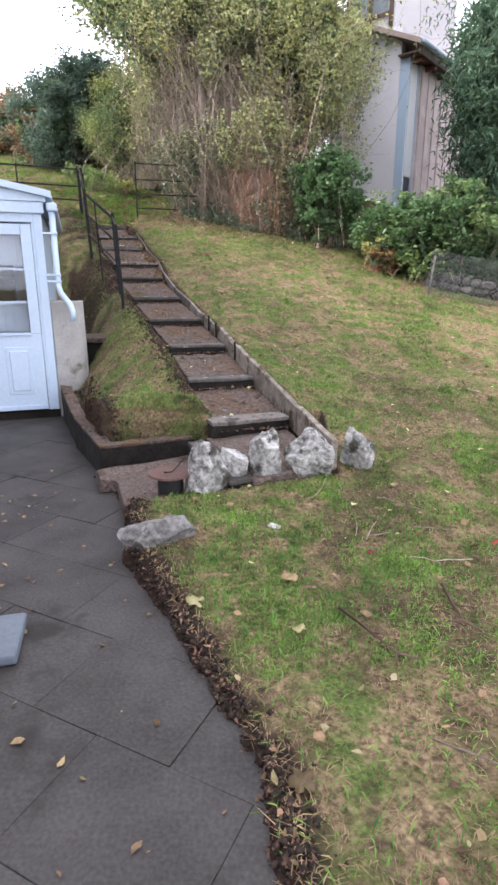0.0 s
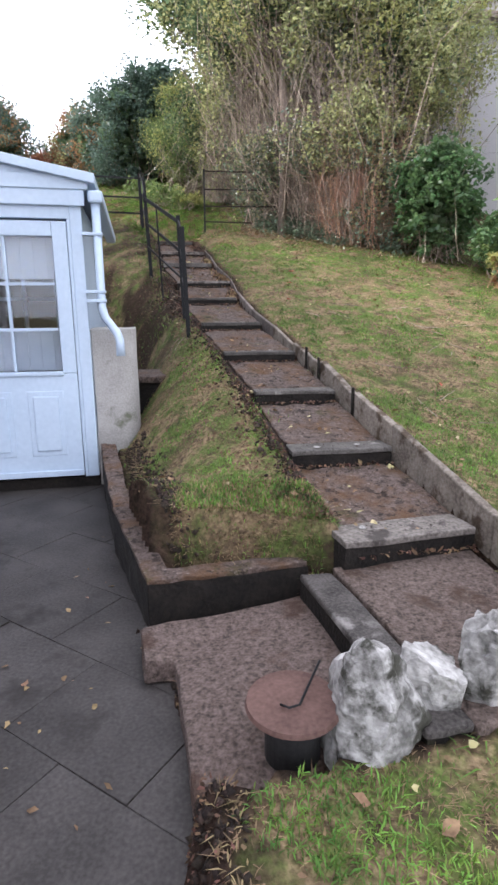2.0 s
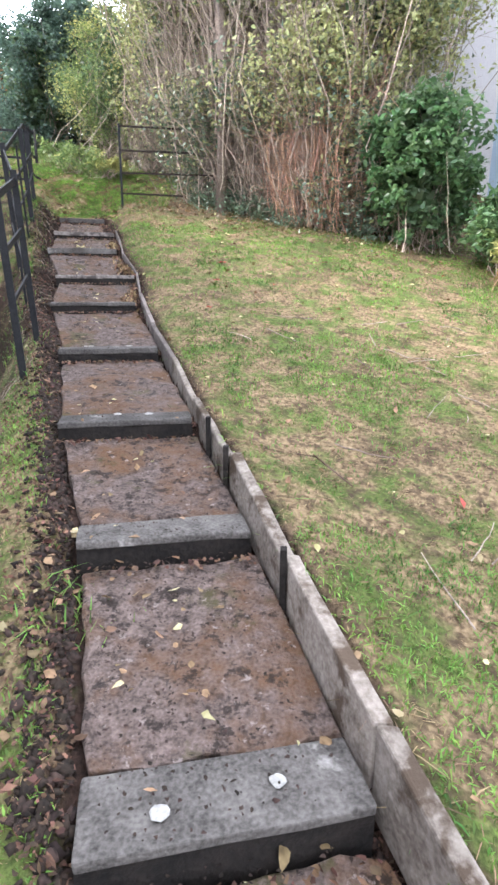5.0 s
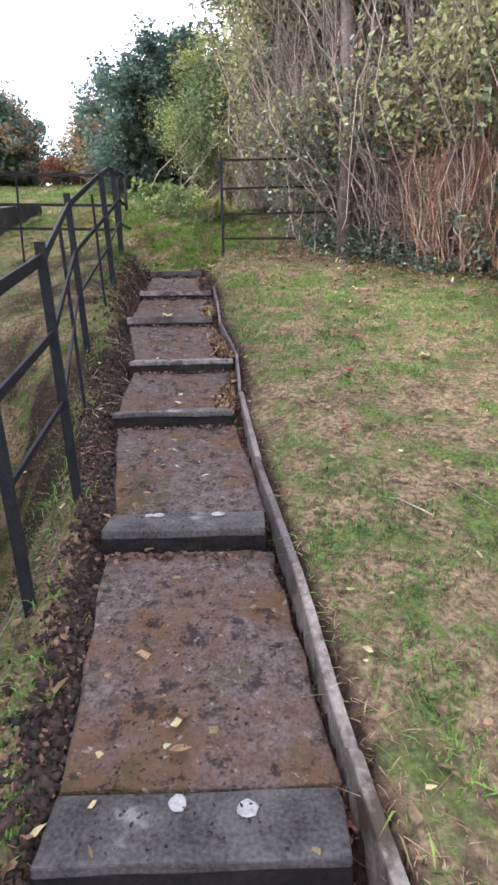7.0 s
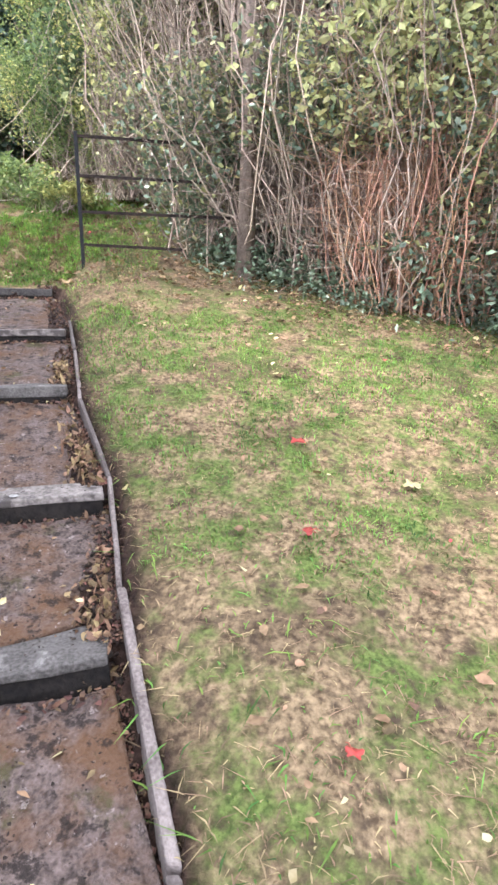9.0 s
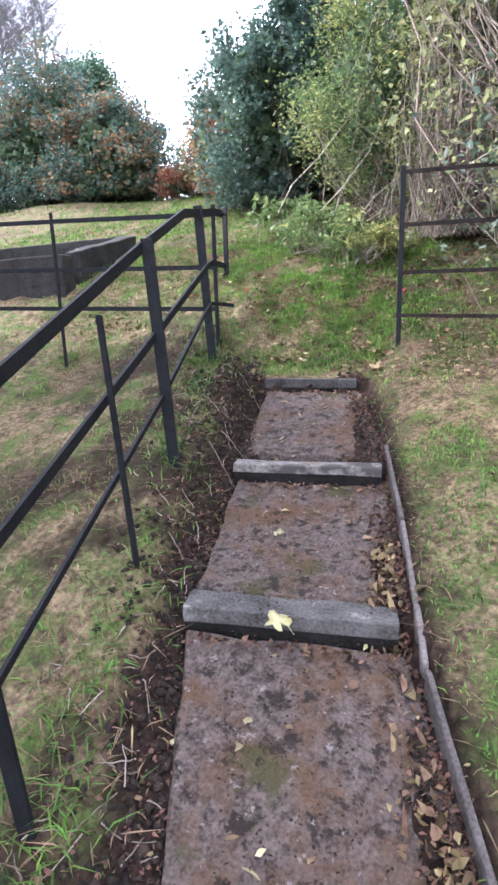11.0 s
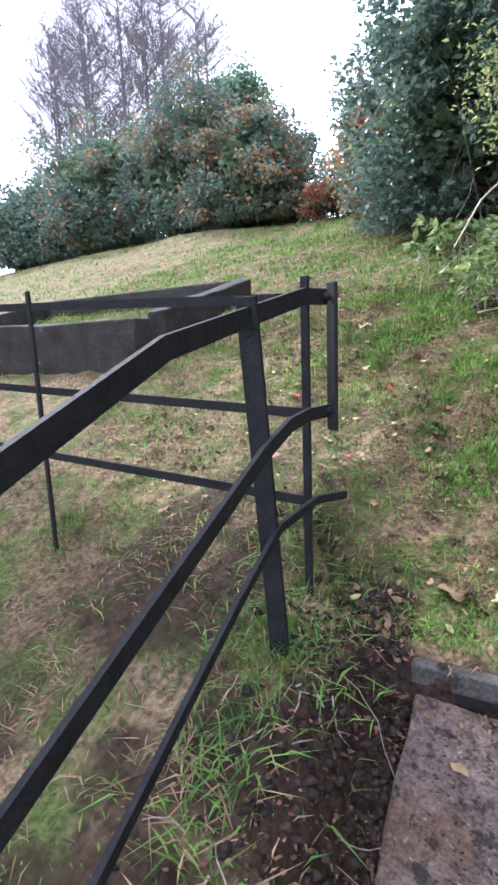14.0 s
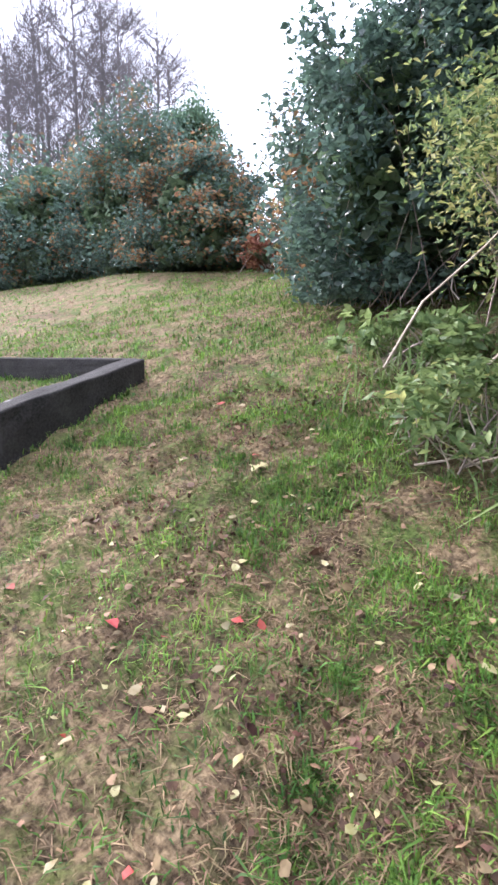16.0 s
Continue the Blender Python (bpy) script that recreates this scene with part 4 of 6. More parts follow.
def broad_leaf_arrays(centres, size, flat=2.5):
    """Fallen leaves with a six-point outline, curled, lying nearly flat."""
    n = len(centres)
    a = rng.uniform(0, 6.283, n)
    d = np.stack([np.cos(a), np.sin(a), rng.normal(size=n) * 0.5 / flat], 1)
    nrm = rng.normal(size=(n, 3)) + np.array([0, 0, flat])
    side = np.cross(d, nrm)
    side /= np.linalg.norm(side, axis=1)[:, None]
    top = np.cross(side, d)
    s = size * rng.uniform(0.45, 1.4, n)[:, None]
    curl = rng.uniform(-0.1, 0.35, n)[:, None]
    pts = [(-0.5, 0, 0), (-0.22, -0.3, 0.5), (0.16, -0.27, 0.6), (0.5, 0, 0.3), (0.12, 0.28, 0.6), (-0.2, 0.31, 0.5)]
    wob = rng.uniform(0.5, 1.4, (n, 6))
    v = np.stack([centres + d * s * p * wob[:, i, None] + side * s * q * wob[:, i, None] + top * s * c * curl for i, (p, q, c) in enumerate(pts)], 1).reshape(-1, 3)
    k = np.arange(n)[:, None] * 6
    return v, np.concatenate([k + [0, 5, 1], k + [1, 5, 4], k + [1, 4, 2], k + [2, 4, 3]])


def stem_arrays(starts, ends, r0, r1, bend=0.15, seg=5):
    """Three-sided tapering stems with a random bow."""
    n = len(starts)
    t = np.linspace(0, 1, seg + 1)
    length = np.linalg.norm(ends - starts, axis=1)[:, None]
    bow = rng.normal(size=(n, 3)) * length * bend
    wob = rng.normal(size=(n, seg + 1, 3)) * length[:, None] * bend * 0.12
    p = starts[:, None] * (1 - t)[None, :, None] + ends[:, None] * t[None, :, None] + bow[:, None] * (t * (1 - t) * 2)[None, :, None] + wob * (t > 0)[None, :, None]
    ax = ends - starts
    ax /= np.linalg.norm(ax, axis=1)[:, None] + 1e-9
    u = np.cross(ax, np.array([0.31, 0.86, 0.4]))
    u /= np.linalg.norm(u, axis=1)[:, None] + 1e-9
    w = np.cross(ax, u)
    rad = (np.asarray(r0).reshape(-1, 1) * (1 - t) + np.asarray(r1).reshape(-1, 1) * t)
    ring = [p + (u[:, None] * math.cos(a) + w[:, None] * math.sin(a)) * rad[..., None] for a in (0, 2.094, 4.189)]
    v = np.stack(ring, 2).reshape(-1, 3)
    base = np.arange(n)[:, None] * (seg + 1) * 3
    tris = []
    for s in range(seg):
        for a in range(3):
            b = (a + 1) % 3
            i0, i1, j0, j1 = s * 3 + a, s * 3 + b, s * 3 + 3 + a, s * 3 + 3 + b
            tris += [base + [i0, i1, j1], base + [i0, j1, j0]]
    return v, np.concatenate(tris)


def clumped(n, clumps, centre, radii, clump_r, lumps=0.25, low=-0.9, inner=0.55):
    """Leaf places in clumps on the uneven shell of a rounded crown."""
    d = rng.normal(size=(clumps * 3, 3))
    d /= np.linalg.norm(d, axis=1)[:, None]
    d = d[d[:, 2] > low][:clumps]
    f = 1 + lumps * (2 * fnoise(d[:, 0] * 2.2 + d[:, 2] * 1.7 + centre[0], d[:, 1] * 2.2 + centre[1] + d[:, 2]) - 1) + rng.normal(size=len(d)) * 0.06
    depth = np.where(rng.random(len(d)) < 0.7, rng.uniform(0.85, 1.05, len(d)), rng.uniform(inner, 0.9, len(d)))
    c = np.array(centre) + d * np.array(radii) * (f * depth)[:, None]
    pick = rng.integers(0, len(c), n)
    r = clump_r * rng.uniform(0.5, 1.4, len(c))
    return c[pick] + np.clip(rng.normal(size=(n, 3)), -1.5, 1.5) * r[pick][:, None] * np.array([0.62, 0.62, 0.5]), c


def shrub(name, label, category, x, y, height, rx, ry, n, size, leaf, stems=40, stem_mat="twig", clumps=None, group="", lumps=0.3, base=0.0, clump_r=None, second=None, low=-0.9, aspect=0.55, trunk=0.0, tilt=(0, 0), fill=0.25, droop=0.0):
    """A bush or tree: stems or a trunk with limbs, and a crown of separate leaves in clumps."""
    z = z_at(x, y)
    ob = thing(name, label, category, group, at=(x, y, z))
    cr = clump_r or 0.075 * (rx + ry + height / 2)
    mid = base + (height - base) / 2
    centre = (tilt[0], tilt[1], mid)
    radii = np.array([rx, ry, (height - base) / 2]) * 0.93
    places, c = clumped(n, clumps or max(30, n // 60), centre, radii, cr, lumps, low)
    places = places[places[:, 2] > 0.02]
    # larger dark leaves fill every crown, painting the shade of its interior
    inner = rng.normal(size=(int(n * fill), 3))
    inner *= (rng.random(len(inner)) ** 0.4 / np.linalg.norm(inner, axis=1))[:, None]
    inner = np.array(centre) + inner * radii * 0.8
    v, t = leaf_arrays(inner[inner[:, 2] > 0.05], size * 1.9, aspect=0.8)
    tagged(tri_mesh("inner_foliage", v, t, "leaf_dark", ob, "inner foliage coloured dark for the crown's shade"), kind="stuff")
    if second:
        m2, share = second
        cut = rng.random(len(places)) < share * (0.1 + 1.6 * smooth(0.42, 0.62, fnoise(places[:, 0] * 1.7 + x, places[:, 2] * 1.7 + places[:, 1])))
        v, t = leaf_arrays(places[cut], size, aspect=aspect)
        if len(v):
            tagged(tri_mesh("mixed_foliage", v, t, m2, ob, "foliage of another colour"), kind="stuff")
        places = places[~cut]
    v, t = leaf_arrays(places, size, aspect=aspect, droop=droop)
    tagged(tri_mesh("crown", v, t, leaf, ob), kind="stuff")
    pick = c[rng.integers(0, len(c), stems)]
    pick = pick[pick[:, 2] > 0.1]
    if trunk:
        bm = tube(bmesh.new(), [(0, 0, -0.2), (0.03 * height / 4, 0, mid * 0.4), (tilt[0] * 0.5, tilt[1] * 0.5, mid * 0.9), (tilt[0], tilt[1], height * 0.85)], [trunk * 1.25, trunk, trunk * 0.75, trunk * 0.25], 10)
        part("trunk", bm, "bark", ob)
        s = np.zeros((len(pick), 3))
        s[:, 2] = np.clip(pick[:, 2] * rng.uniform(0.4, 0.85, len(pick)), 0.1, height * 0.8)
        s[:, 0], s[:, 1] = tilt[0] * s[:, 2] / height, tilt[1] * s[:, 2] / height
        r0 = trunk * 0.35 * rng.uniform(0.5, 1, len(pick))
    else:
        s = np.zeros((len(pick), 3))
        s[:, 0], s[:, 1] = rng.normal(size=len(pick)) * rx * 0.4, rng.normal(size=len(pick)) * ry * 0.4
        s[:, 2] = -0.05
        r0 = 0.003 + 0.006 * rng.random(len(pick))
    v, t = stem_arrays(s, pick, r0, 0.003, 0.12)
    tagged(tri_mesh("branching", v, t, "bark" if trunk else stem_mat, ob), kind="stuff")
    return ob


# hedge of bare stems at the far side of the lawn
def hedge_line(t):
    """Foot of the hedge, t from 0 at the gate to 1 at the dark shrub."""
    return np.interp(t, [0, 0.25, 0.5, 0.75, 1], [-2.0, -1.2, -0.5, 0.15, 1.0]), np.interp(t, [0, 0.25, 0.5, 0.75, 1], [13.5, 13.3, 12.85, 12.4, 12.1])


def stem_hedge(name, label, category, n, t0, t1, depth, hmin, hmax, mat, r, leaf=None, leaves=0, size=0.06, lean=0.25, group="", bend=0.16, brush=3, gap=0.42, top=1.9):
    t = rng.uniform(t0, t1, n)
    x, y = hedge_line(t)
    back = rng.random(n) ** 1.3 * depth
    x, y = x + 0.45 * back + rng.normal(size=n) * 0.12, y + 0.9 * back
    z = land(x, y)
    h = rng.uniform(hmin, hmax, n) * (0.6 + 0.4 * np.minimum(back + 0.4, 1))
    s = np.stack([x, y, z - 0.05], 1)
    e = s + np.stack([rng.normal(size=n) * lean * h * 0.6, rng.normal(size=n) * lean * h * 0.35 - 0.08 * h, h], 1)
    ob = thing(name, label, category, group, at=(float(x.mean()), float(y.mean()), float(z.min())))
    inv = ob.matrix_world.inverted()
    v, tr = stem_arrays(s, e, r * rng.uniform(0.4, 1.5, n), r * 0.3, bend, 7)
    tagged(tri_mesh("stem_mass", v, tr, mat, ob), kind="stuff").matrix_parent_inverse = inv
    # side twigs
    k = n * brush
    pick = rng.integers(0, n, k)
    f = rng.uniform(0.15, 0.95, k)[:, None]
    a = s[pick] * (1 - f) + e[pick] * f
    b = a + rng.normal(size=(k, 3)) * np.array([0.45, 0.3, 0.3]) + np.array([0, -0.05, 0.18])
    v, tr = stem_arrays(a, b, r * 0.42, r * 0.15, 0.28, 5)
    tagged(tri_mesh("twig_mass", v, tr, mat, ob), kind="stuff").matrix_parent_inverse = inv
    if leaf:
        pick = rng.integers(0, n, leaves)
        f = rng.beta(top, 1.3, leaves)[:, None]
        c = s[pick] * (1 - f) + e[pick] * f + rng.normal(size=(leaves, 3)) * np.array([0.25, 0.2, 0.2])
        keep = fnoise(c[:, 0] * 1.2, c[:, 2] * 1.2) > gap
        v, tr = leaf_arrays(c[keep], size)
        tagged(tri_mesh("foliage", v, tr, leaf, ob), kind="stuff").matrix_parent_inverse = inv
    return ob


stem_hedge("thicket", "tall grey thicket of bare tangled stems with few leaves", "thicket", 330, 0.1, 0.85, 1.3, 1.2, 4.0, "twig", 0.011, "leaf_olive", 6500, 0.06, lean=0.42, bend=0.22, brush=6)
stem_hedge("cane_clump", "red-brown upright canes at the edge of the lawn", "canes", 250, 0.62, 0.95, 0.5, 1.2, 2.7, "cane", 0.0075, lean=0.2, bend=0.14)
stem_hedge("thicket", "leafy tangle of stems and ivy behind the lawn", "thicket", 260, 0.05, 1.1, 2.8, 2.6, 5.4, "twig", 0.009, "leaf_olive", 60000, 0.075, lean=0.35, bend=0.2, brush=5, gap=0.45, top=3.4)
stem_hedge("ivy_tangle", "dark ivy climbing among the thicket stems", "ivy", 170, 0.05, 1.0, 1.9, 0.8, 4.2, "twig", 0.009, "ivy", 50000, 0.062, lean=0.4, bend=0.2, brush=3, gap=0.44)
# low undergrowth at the hedge foot
t = rng.uniform(0.16, 1.1, 7000)
hx, hy = hedge_line(t)
hx, hy = hx + rng.normal(size=7000) * 0.2, hy + rng.normal(size=7000) * 0.26 + 0.15
hz = land(hx, hy) + np.abs(rng.normal(size=7000)) * 0.13 * (0.3 + 1.4 * fnoise(hx * 2.5, hy * 2.5))
thin = fnoise(hx * 3, hy * 3) > 0.46
hx, hy, hz = hx[thin], hy[thin], hz[thin]
v, tr = leaf_arrays(np.stack([hx, hy, hz], 1), 0.055, 0.8)
tagged(tri_mesh("undergrowth", v, tr, "ivy"), "low brambles and ivy at the foot of the thicket", "undergrowth", kind="stuff")

# trees behind
shrub("tree", "tall ivy-clad tree with grey-green foliage behind the thicket", "tree", -0.1, 15.2, 6.6, 1.9, 1.5, 16000, 0.12, "leaf_olive", 90, clumps=330, base=1.6, trunk=0.1, lumps=0.35, second=("ivy", 0.6))
shrub("tree", "slender pale-barked tree among the thicket stems", "tree", -1.0, 12.98, 6.2, 1.2, 1.0, 10000, 0.065, "leaf_olive", 60, clumps=170, base=3.0, trunk=0.08, lumps=0.4, second=("leaf_yellow", 0.3), tilt=(-0.25, 0.2))
shrub("tree", "tall olive-leaved tree with ivy on its trunk", "tree", -1.6, 15.6, 5.8, 1.4, 1.3, 14000, 0.085, "leaf_olive", 80, clumps=230, base=1.4, trunk=0.09, lumps=0.35, second=("ivy", 0.5))
shrub("tree", "dark leafy tree filling the gap behind the thicket", "tree", 0.9, 16.2, 6.4, 1.8, 1.4, 12000, 0.13, "leaf_dark", 70, clumps=240, base=0.8, trunk=0.09, lumps=0.3, second=("leaf_olive", 0.4))
shrub("tree", "yellowing small-leaved tree overhanging the lawn edge", "tree", 1.15, 12.95, 4.7, 1.15, 0.9, 13000, 0.07, "leaf_yellow", 110, clumps=190, base=1.5, trunk=0.05, lumps=0.4, second=("leaf_olive", 0.5), fill=0.12)
shrub("tree", "dark green ivy-clad tree leaning over the gate", "tree", -2.3, 15.9, 6.2, 1.5, 1.3, 16000, 0.11, "leaf_dark", 70, clumps=150, base=3.0, trunk=0.08, lumps=0.45, second=("leaf_olive", 0.3), tilt=(-0.5, -0.1), clump_r=0.42)
shrub("tree", "dense olive-green tree filling the gap behind the gate", "tree", -2.2, 18.6, 5.6, 1.7, 1.3, 13000, 0.12, "leaf_olive", 60, clumps=260, base=0.2, trunk=0.08, lumps=0.3, second=("leaf_dark", 0.35))
shrub("tree", "olive-leaved tree crown hanging over the thicket", "tree", -0.6, 13.7, 5.7, 1.5, 1.0, 13000, 0.075, "leaf_olive", 110, clumps=120, base=2.3, trunk=0.06, lumps=0.45, second=("leaf_dark", 0.45), clump_r=0.3, fill=0.15)
shrub("tree", "yellow-green tree crown above the canes", "tree", 0.5, 13.3, 5.2, 1.25, 0.9, 11000, 0.07, "leaf_olive", 100, clumps=110, base=2.0, trunk=0.05, lumps=0.45, second=("leaf_yellow", 0.5), clump_r=0.27, fill=0.15)
shrub("tree", "green leafy tree crown behind the iron gate", "tree", -1.8, 14.5, 5.4, 1.15, 0.9, 10000, 0.075, "leaf_olive", 90, clumps=100, base=2.3, trunk=0.05, lumps=0.45, second=("leaf_dark", 0.6), clump_r=0.28, fill=0.2)
shrub("willow_bush", "pale yellow-green willowy bush beside the gate", "bush", -3.05, 16.3, 2.75, 1.3, 1.0, 32000, 0.048, "leaf_bramble", 260, clumps=230, lumps=0.35, second=("leaf_yellow", 0.4), aspect=0.4, fill=0.12)
shrub("twiggy_bush", "grey bush of arching bare twigs by the gate", "bush", -2.45, 15.5, 2.4, 0.6, 0.6, 2600, 0.05, "leaf_olive", 420, clumps=150, lumps=0.3, fill=0.1)
shrub("laurel", "tall dark blue-green laurel bush", "bush", -5.3, 17.5, 2.75, 0.95, 1.0, 20000, 0.085, "leaf_blue", 60, clumps=120, lumps=0.5, base=-0.3, clump_r=0.24)
shrub("laurel", "dark evergreen bush with reddish shade beneath", "bush", -6.3, 18.2, 2.1, 0.85, 0.9, 8000, 0.085, "leaf_blue", 60, clumps=110, lumps=0.4, second=("leaf_brown", 0.7))
shrub("laurel", "dark evergreen bush joining the taller laurel", "bush", -4.5, 18.3, 2.8, 1.1, 1.0, 9000, 0.13, "leaf_blue", 40, clumps=180, lumps=0.3)
shrub("far_scrub", "low dark scrub behind the bracken", "bush", -8.6, 23.0, 1.5, 2.6, 0.9, 6000, 0.1, "leaf_blue", 20, clumps=110, lumps=0.4, base=-0.6, second=("leaf_brown", 0.4))
shrub("far_scrub", "dark scrub closing the gap behind the laurels", "bush", -4.0, 20.4, 2.6, 1.9, 0.8, 8000, 0.1, "leaf_dark", 20, clumps=130, lumps=0.35, base=-0.6)
shrub("bracken", "rust-red bracken at the gap between bushes", "bracken", -8.7, 20.3, 0.65, 0.75, 0.5, 3000, 0.08, "rust_leaf", 40, clumps=60)
shrub("autumn_bush", "brown autumn bush beyond the gap", "bush", -7.7, 20.5, 1.9, 1.0, 0.9, 7000, 0.09, "leaf_brown", 40, clumps=90, second=("leaf_olive", 0.4))
shrub("evergreen_tree", "broad dark evergreen with browning tips", "tree", -11.3, 21.2, 2.5, 1.5, 1.4, 24000, 0.1, "leaf_blue", 12, clumps=150, lumps=0.4, base=-0.9, second=("leaf_brown", 0.3), clump_r=0.33)
shrub("evergreen_tree", "rounded dark evergreen beside the field", "tree", -14.0, 21.8, 3.7, 2.0, 1.7, 30000, 0.1, "leaf_blue", 12, clumps=190, lumps=0.35, base=-1.0, second=("leaf_brown", 0.22), clump_r=0.36)
shrub("pine", "small round pine above the evergreens", "tree", -13.4, 23.0, 3.9, 0.75, 0.75, 4500, 0.1, "needle", 30, clumps=90, base=2.4, trunk=0.1)
shrub("evergreen_tree", "dark evergreen mass at the edge of the field", "tree", -18.2, 21.8, 3.9, 2.9, 1.8, 24000, 0.14, "leaf_blue", 12, clumps=200, lumps=0.35, base=-1.0, second=("leaf_brown", 0.16), clump_r=0.45)
shrub("evergreen_tree", "low dark evergreen at the far end of the field edge", "tree", -22.5, 21.5, 3.2, 2.4, 1.6, 14000, 0.15, "leaf_blue", 12, clumps=300, lumps=0.3, base=-1.0)
shrub("weeds", "leafy plants with long pale blades beside the path", "plant", -3.75, 15.15, 0.42, 0.45, 0.4, 1500, 0.075, "leaf_bramble", 50, clumps=60, aspect=0.4, lumps=0.7, second=("leaf_yellow", 0.4), fill=0.0)
shrub("weeds", "low green weeds in front of the laurel", "plant", -4.45, 16.0, 0.38, 0.5, 0.4, 900, 0.1, "leaf_bramble", 30, clumps=50, aspect=0.4, lumps=0.7, fill=0.0)
shrub("weeds", "yellow-green iris blades below the willowy bush", "plant", -3.15, 14.75, 0.35, 0.4, 0.35, 700, 0.13, "leaf_bramble", 40, clumps=50, aspect=0.07, lumps=0.7, second=("leaf_yellow", 0.6), fill=0.0)

# shrubs in front of the far house
shrub("holly", "dark glossy green holly bush at the lawn edge", "bush", 1.6, 11.75, 1.9, 0.62, 0.55, 7500, 0.095, "leaf_holly", 60, clumps=100, lumps=0.4, second=("leaf_dark", 0.3))
shrub("bramble_mound", "wide mound of leafy brambles", "bush", 3.3, 10.1, 1.6, 0.9, 0.7, 9500, 0.095, "leaf_holly", 80, clumps=110, lumps=0.55, second=("leaf_bramble", 0.5))
shrub("bramble_mound", "smaller bramble mound under the larger one", "bush", 2.6, 10.9, 1.1, 0.6, 0.5, 5000, 0.08, "leaf_holly", 60, clumps=80, lumps=0.5, second=("leaf_bramble", 0.4))
shrub("fern_clump", "browning ferns between two bushes", "fern", 2.4, 10.3, 0.6, 0.35, 0.3, 1800, 0.09, "leaf_yellow", 90, "cane", clumps=40, second=("leaf_brown", 0.5))
shrub("conifer", "large drooping dark green conifer", "tree", 6.6, 13.6, 8.0, 1.9, 1.9, 56000, 0.16, "needle", 140, clumps=420, base=0.5, trunk=0.16, lumps=0.4, aspect=0.15, droop=0.8)
shrub("conifer", "dark conifer with hanging branches", "tree", 9.0, 11.5, 7.5, 2.2, 2.2, 28000, 0.2, "needle", 100, clumps=320, base=0.0, trunk=0.15, lumps=0.4, aspect=0.22, droop=0.8)
shrub("conifer", "smaller dark conifer in front of the boarded wall", "tree", 5.3, 12.7, 5.2, 0.95, 0.95, 15000, 0.17, "needle", 80, clumps=200, base=0.6, trunk=0.09, lumps=0.4, aspect=0.22, droop=0.8)
shrub("undergrowth_mass", "dull brown-green undergrowth beneath the conifers", "bush", 6.6, 10.6, 1.7, 2.0, 0.9, 9000, 0.12, "leaf_dark", 60, clumps=160, lumps=0.3, second=("leaf_brown", 0.08))
shrub("undergrowth_mass", "dark undergrowth behind the chain-link fence", "bush", 4.6, 10.3, 0.95, 1.0, 0.5, 5000, 0.09, "leaf_dark", 40, clumps=90, lumps=0.3, second=("leaf_brown", 0.08))
shrub("undergrowth_mass", "dim mass of evergreen growth behind the conifers", "bush", 10.5, 14.5, 3.4, 3.6, 1.2, 9000, 0.2, "leaf_dark", 40, clumps=160, lumps=0.3, base=-0.4)
shrub("red_tree", "small tree with red autumn leaves above the conifers", "tree", 7.5, 16.5, 9.6, 1.3, 1.2, 4000, 0.12, "litter_red", 50, clumps=90, base=6.0, trunk=0.1)


# bare tall trees on the left skyline
def bare_tree(x, y, h, seed):
    z = z_at(x, y)
    ob = thing("bare_tree", "tall leafless tree with fine upright twigs on the skyline", "tree", "skyline trees", at=(x, y, z))
    part("trunk", tube(bmesh.new(), [(0, 0, -0.3), (0.1, 0, h * 0.35), (0.05, 0.1, h * 0.7), (0.15, 0, h)], [0.1, 0.08, 0.045, 0.012], 8), "far_twig", ob)
    k = 60
    zz = rng.uniform(0.25, 0.92, k) * h
    s = np.stack([np.full(k, 0.07), np.full(k, 0.05), zz], 1)
    a = rng.uniform(0, 6.283, k)
    ln = (h - zz) * 0.35 + 0.5
    e = s + np.stack([np.cos(a) * ln * 0.95, np.sin(a) * ln * 0.95, ln * 0.75], 1)
    v1, t1 = stem_arrays(s, e, 0.026, 0.007, 0.1)
    k2 = 1300
    p = rng.integers(0, k, k2)
    f = rng.uniform(0.3, 1, k2)[:, None]
    s2 = s[p] * (1 - f) + e[p] * f
    e2 = s2 + rng.normal(size=(k2, 3)) * 0.5 + np.array([0, 0, 0.5])
    v2, t2 = stem_arrays(s2, e2, 0.007, 0.003, 0.15, 3)
    tagged(tri_mesh("branching", np.concatenate([v1, v2]), np.concatenate([t1, t2 + len(v1)]), "far_twig", ob), kind="stuff")


for k, (x, y, h) in enumerate(((-20.2, 26, 10.0), (-21.4, 25, 10.8), (-22.5, 27, 11.5), (-25.3, 26, 11.2), (-24, 25, 11.2), (-26.5, 27, 11.6), (-21.5, 29, 11), (-28, 26, 11.6), (-25, 29.5, 10.8), (-30, 27, 11), (-23, 31, 11))):
    bare_tree(x, y, h, k)

# ---- house on the right ----
HOUSE = pose(4.0, 15.6, 2.4, 0, 0, 49.5)  # near corner; local x runs along the boarded wall
house = tagged(new("house"), "pale rendered house with boarded wall and brown tiled roof", "house")
house.matrix_world = HOUSE
part("rendered_wall", new_box(0.0, 0.25, 0.26, 2.3, 0, 5.3), "house", house)
part("rear_wall", new_box(0.25, 8.7, 2.05, 2.3, 0, 5.3), "house", house)
part("boarded_wall", new_box(0.62, 9.0, 0.0, 0.25, 0, 4.55), "batten", house, "pinkish boarded wall")
for k in range(18):
    x0 = 0.66 + k * 0.45
    part("batten", new_box(x0, x0 + 0.06, -0.035, -0.003, 0.1, 4.5, 0.004), "batten", house)
part("corner_post", new_box(0.0, 0.08, 0.0, 0.255, 0, 4.6, 0.004), "pvc", house)
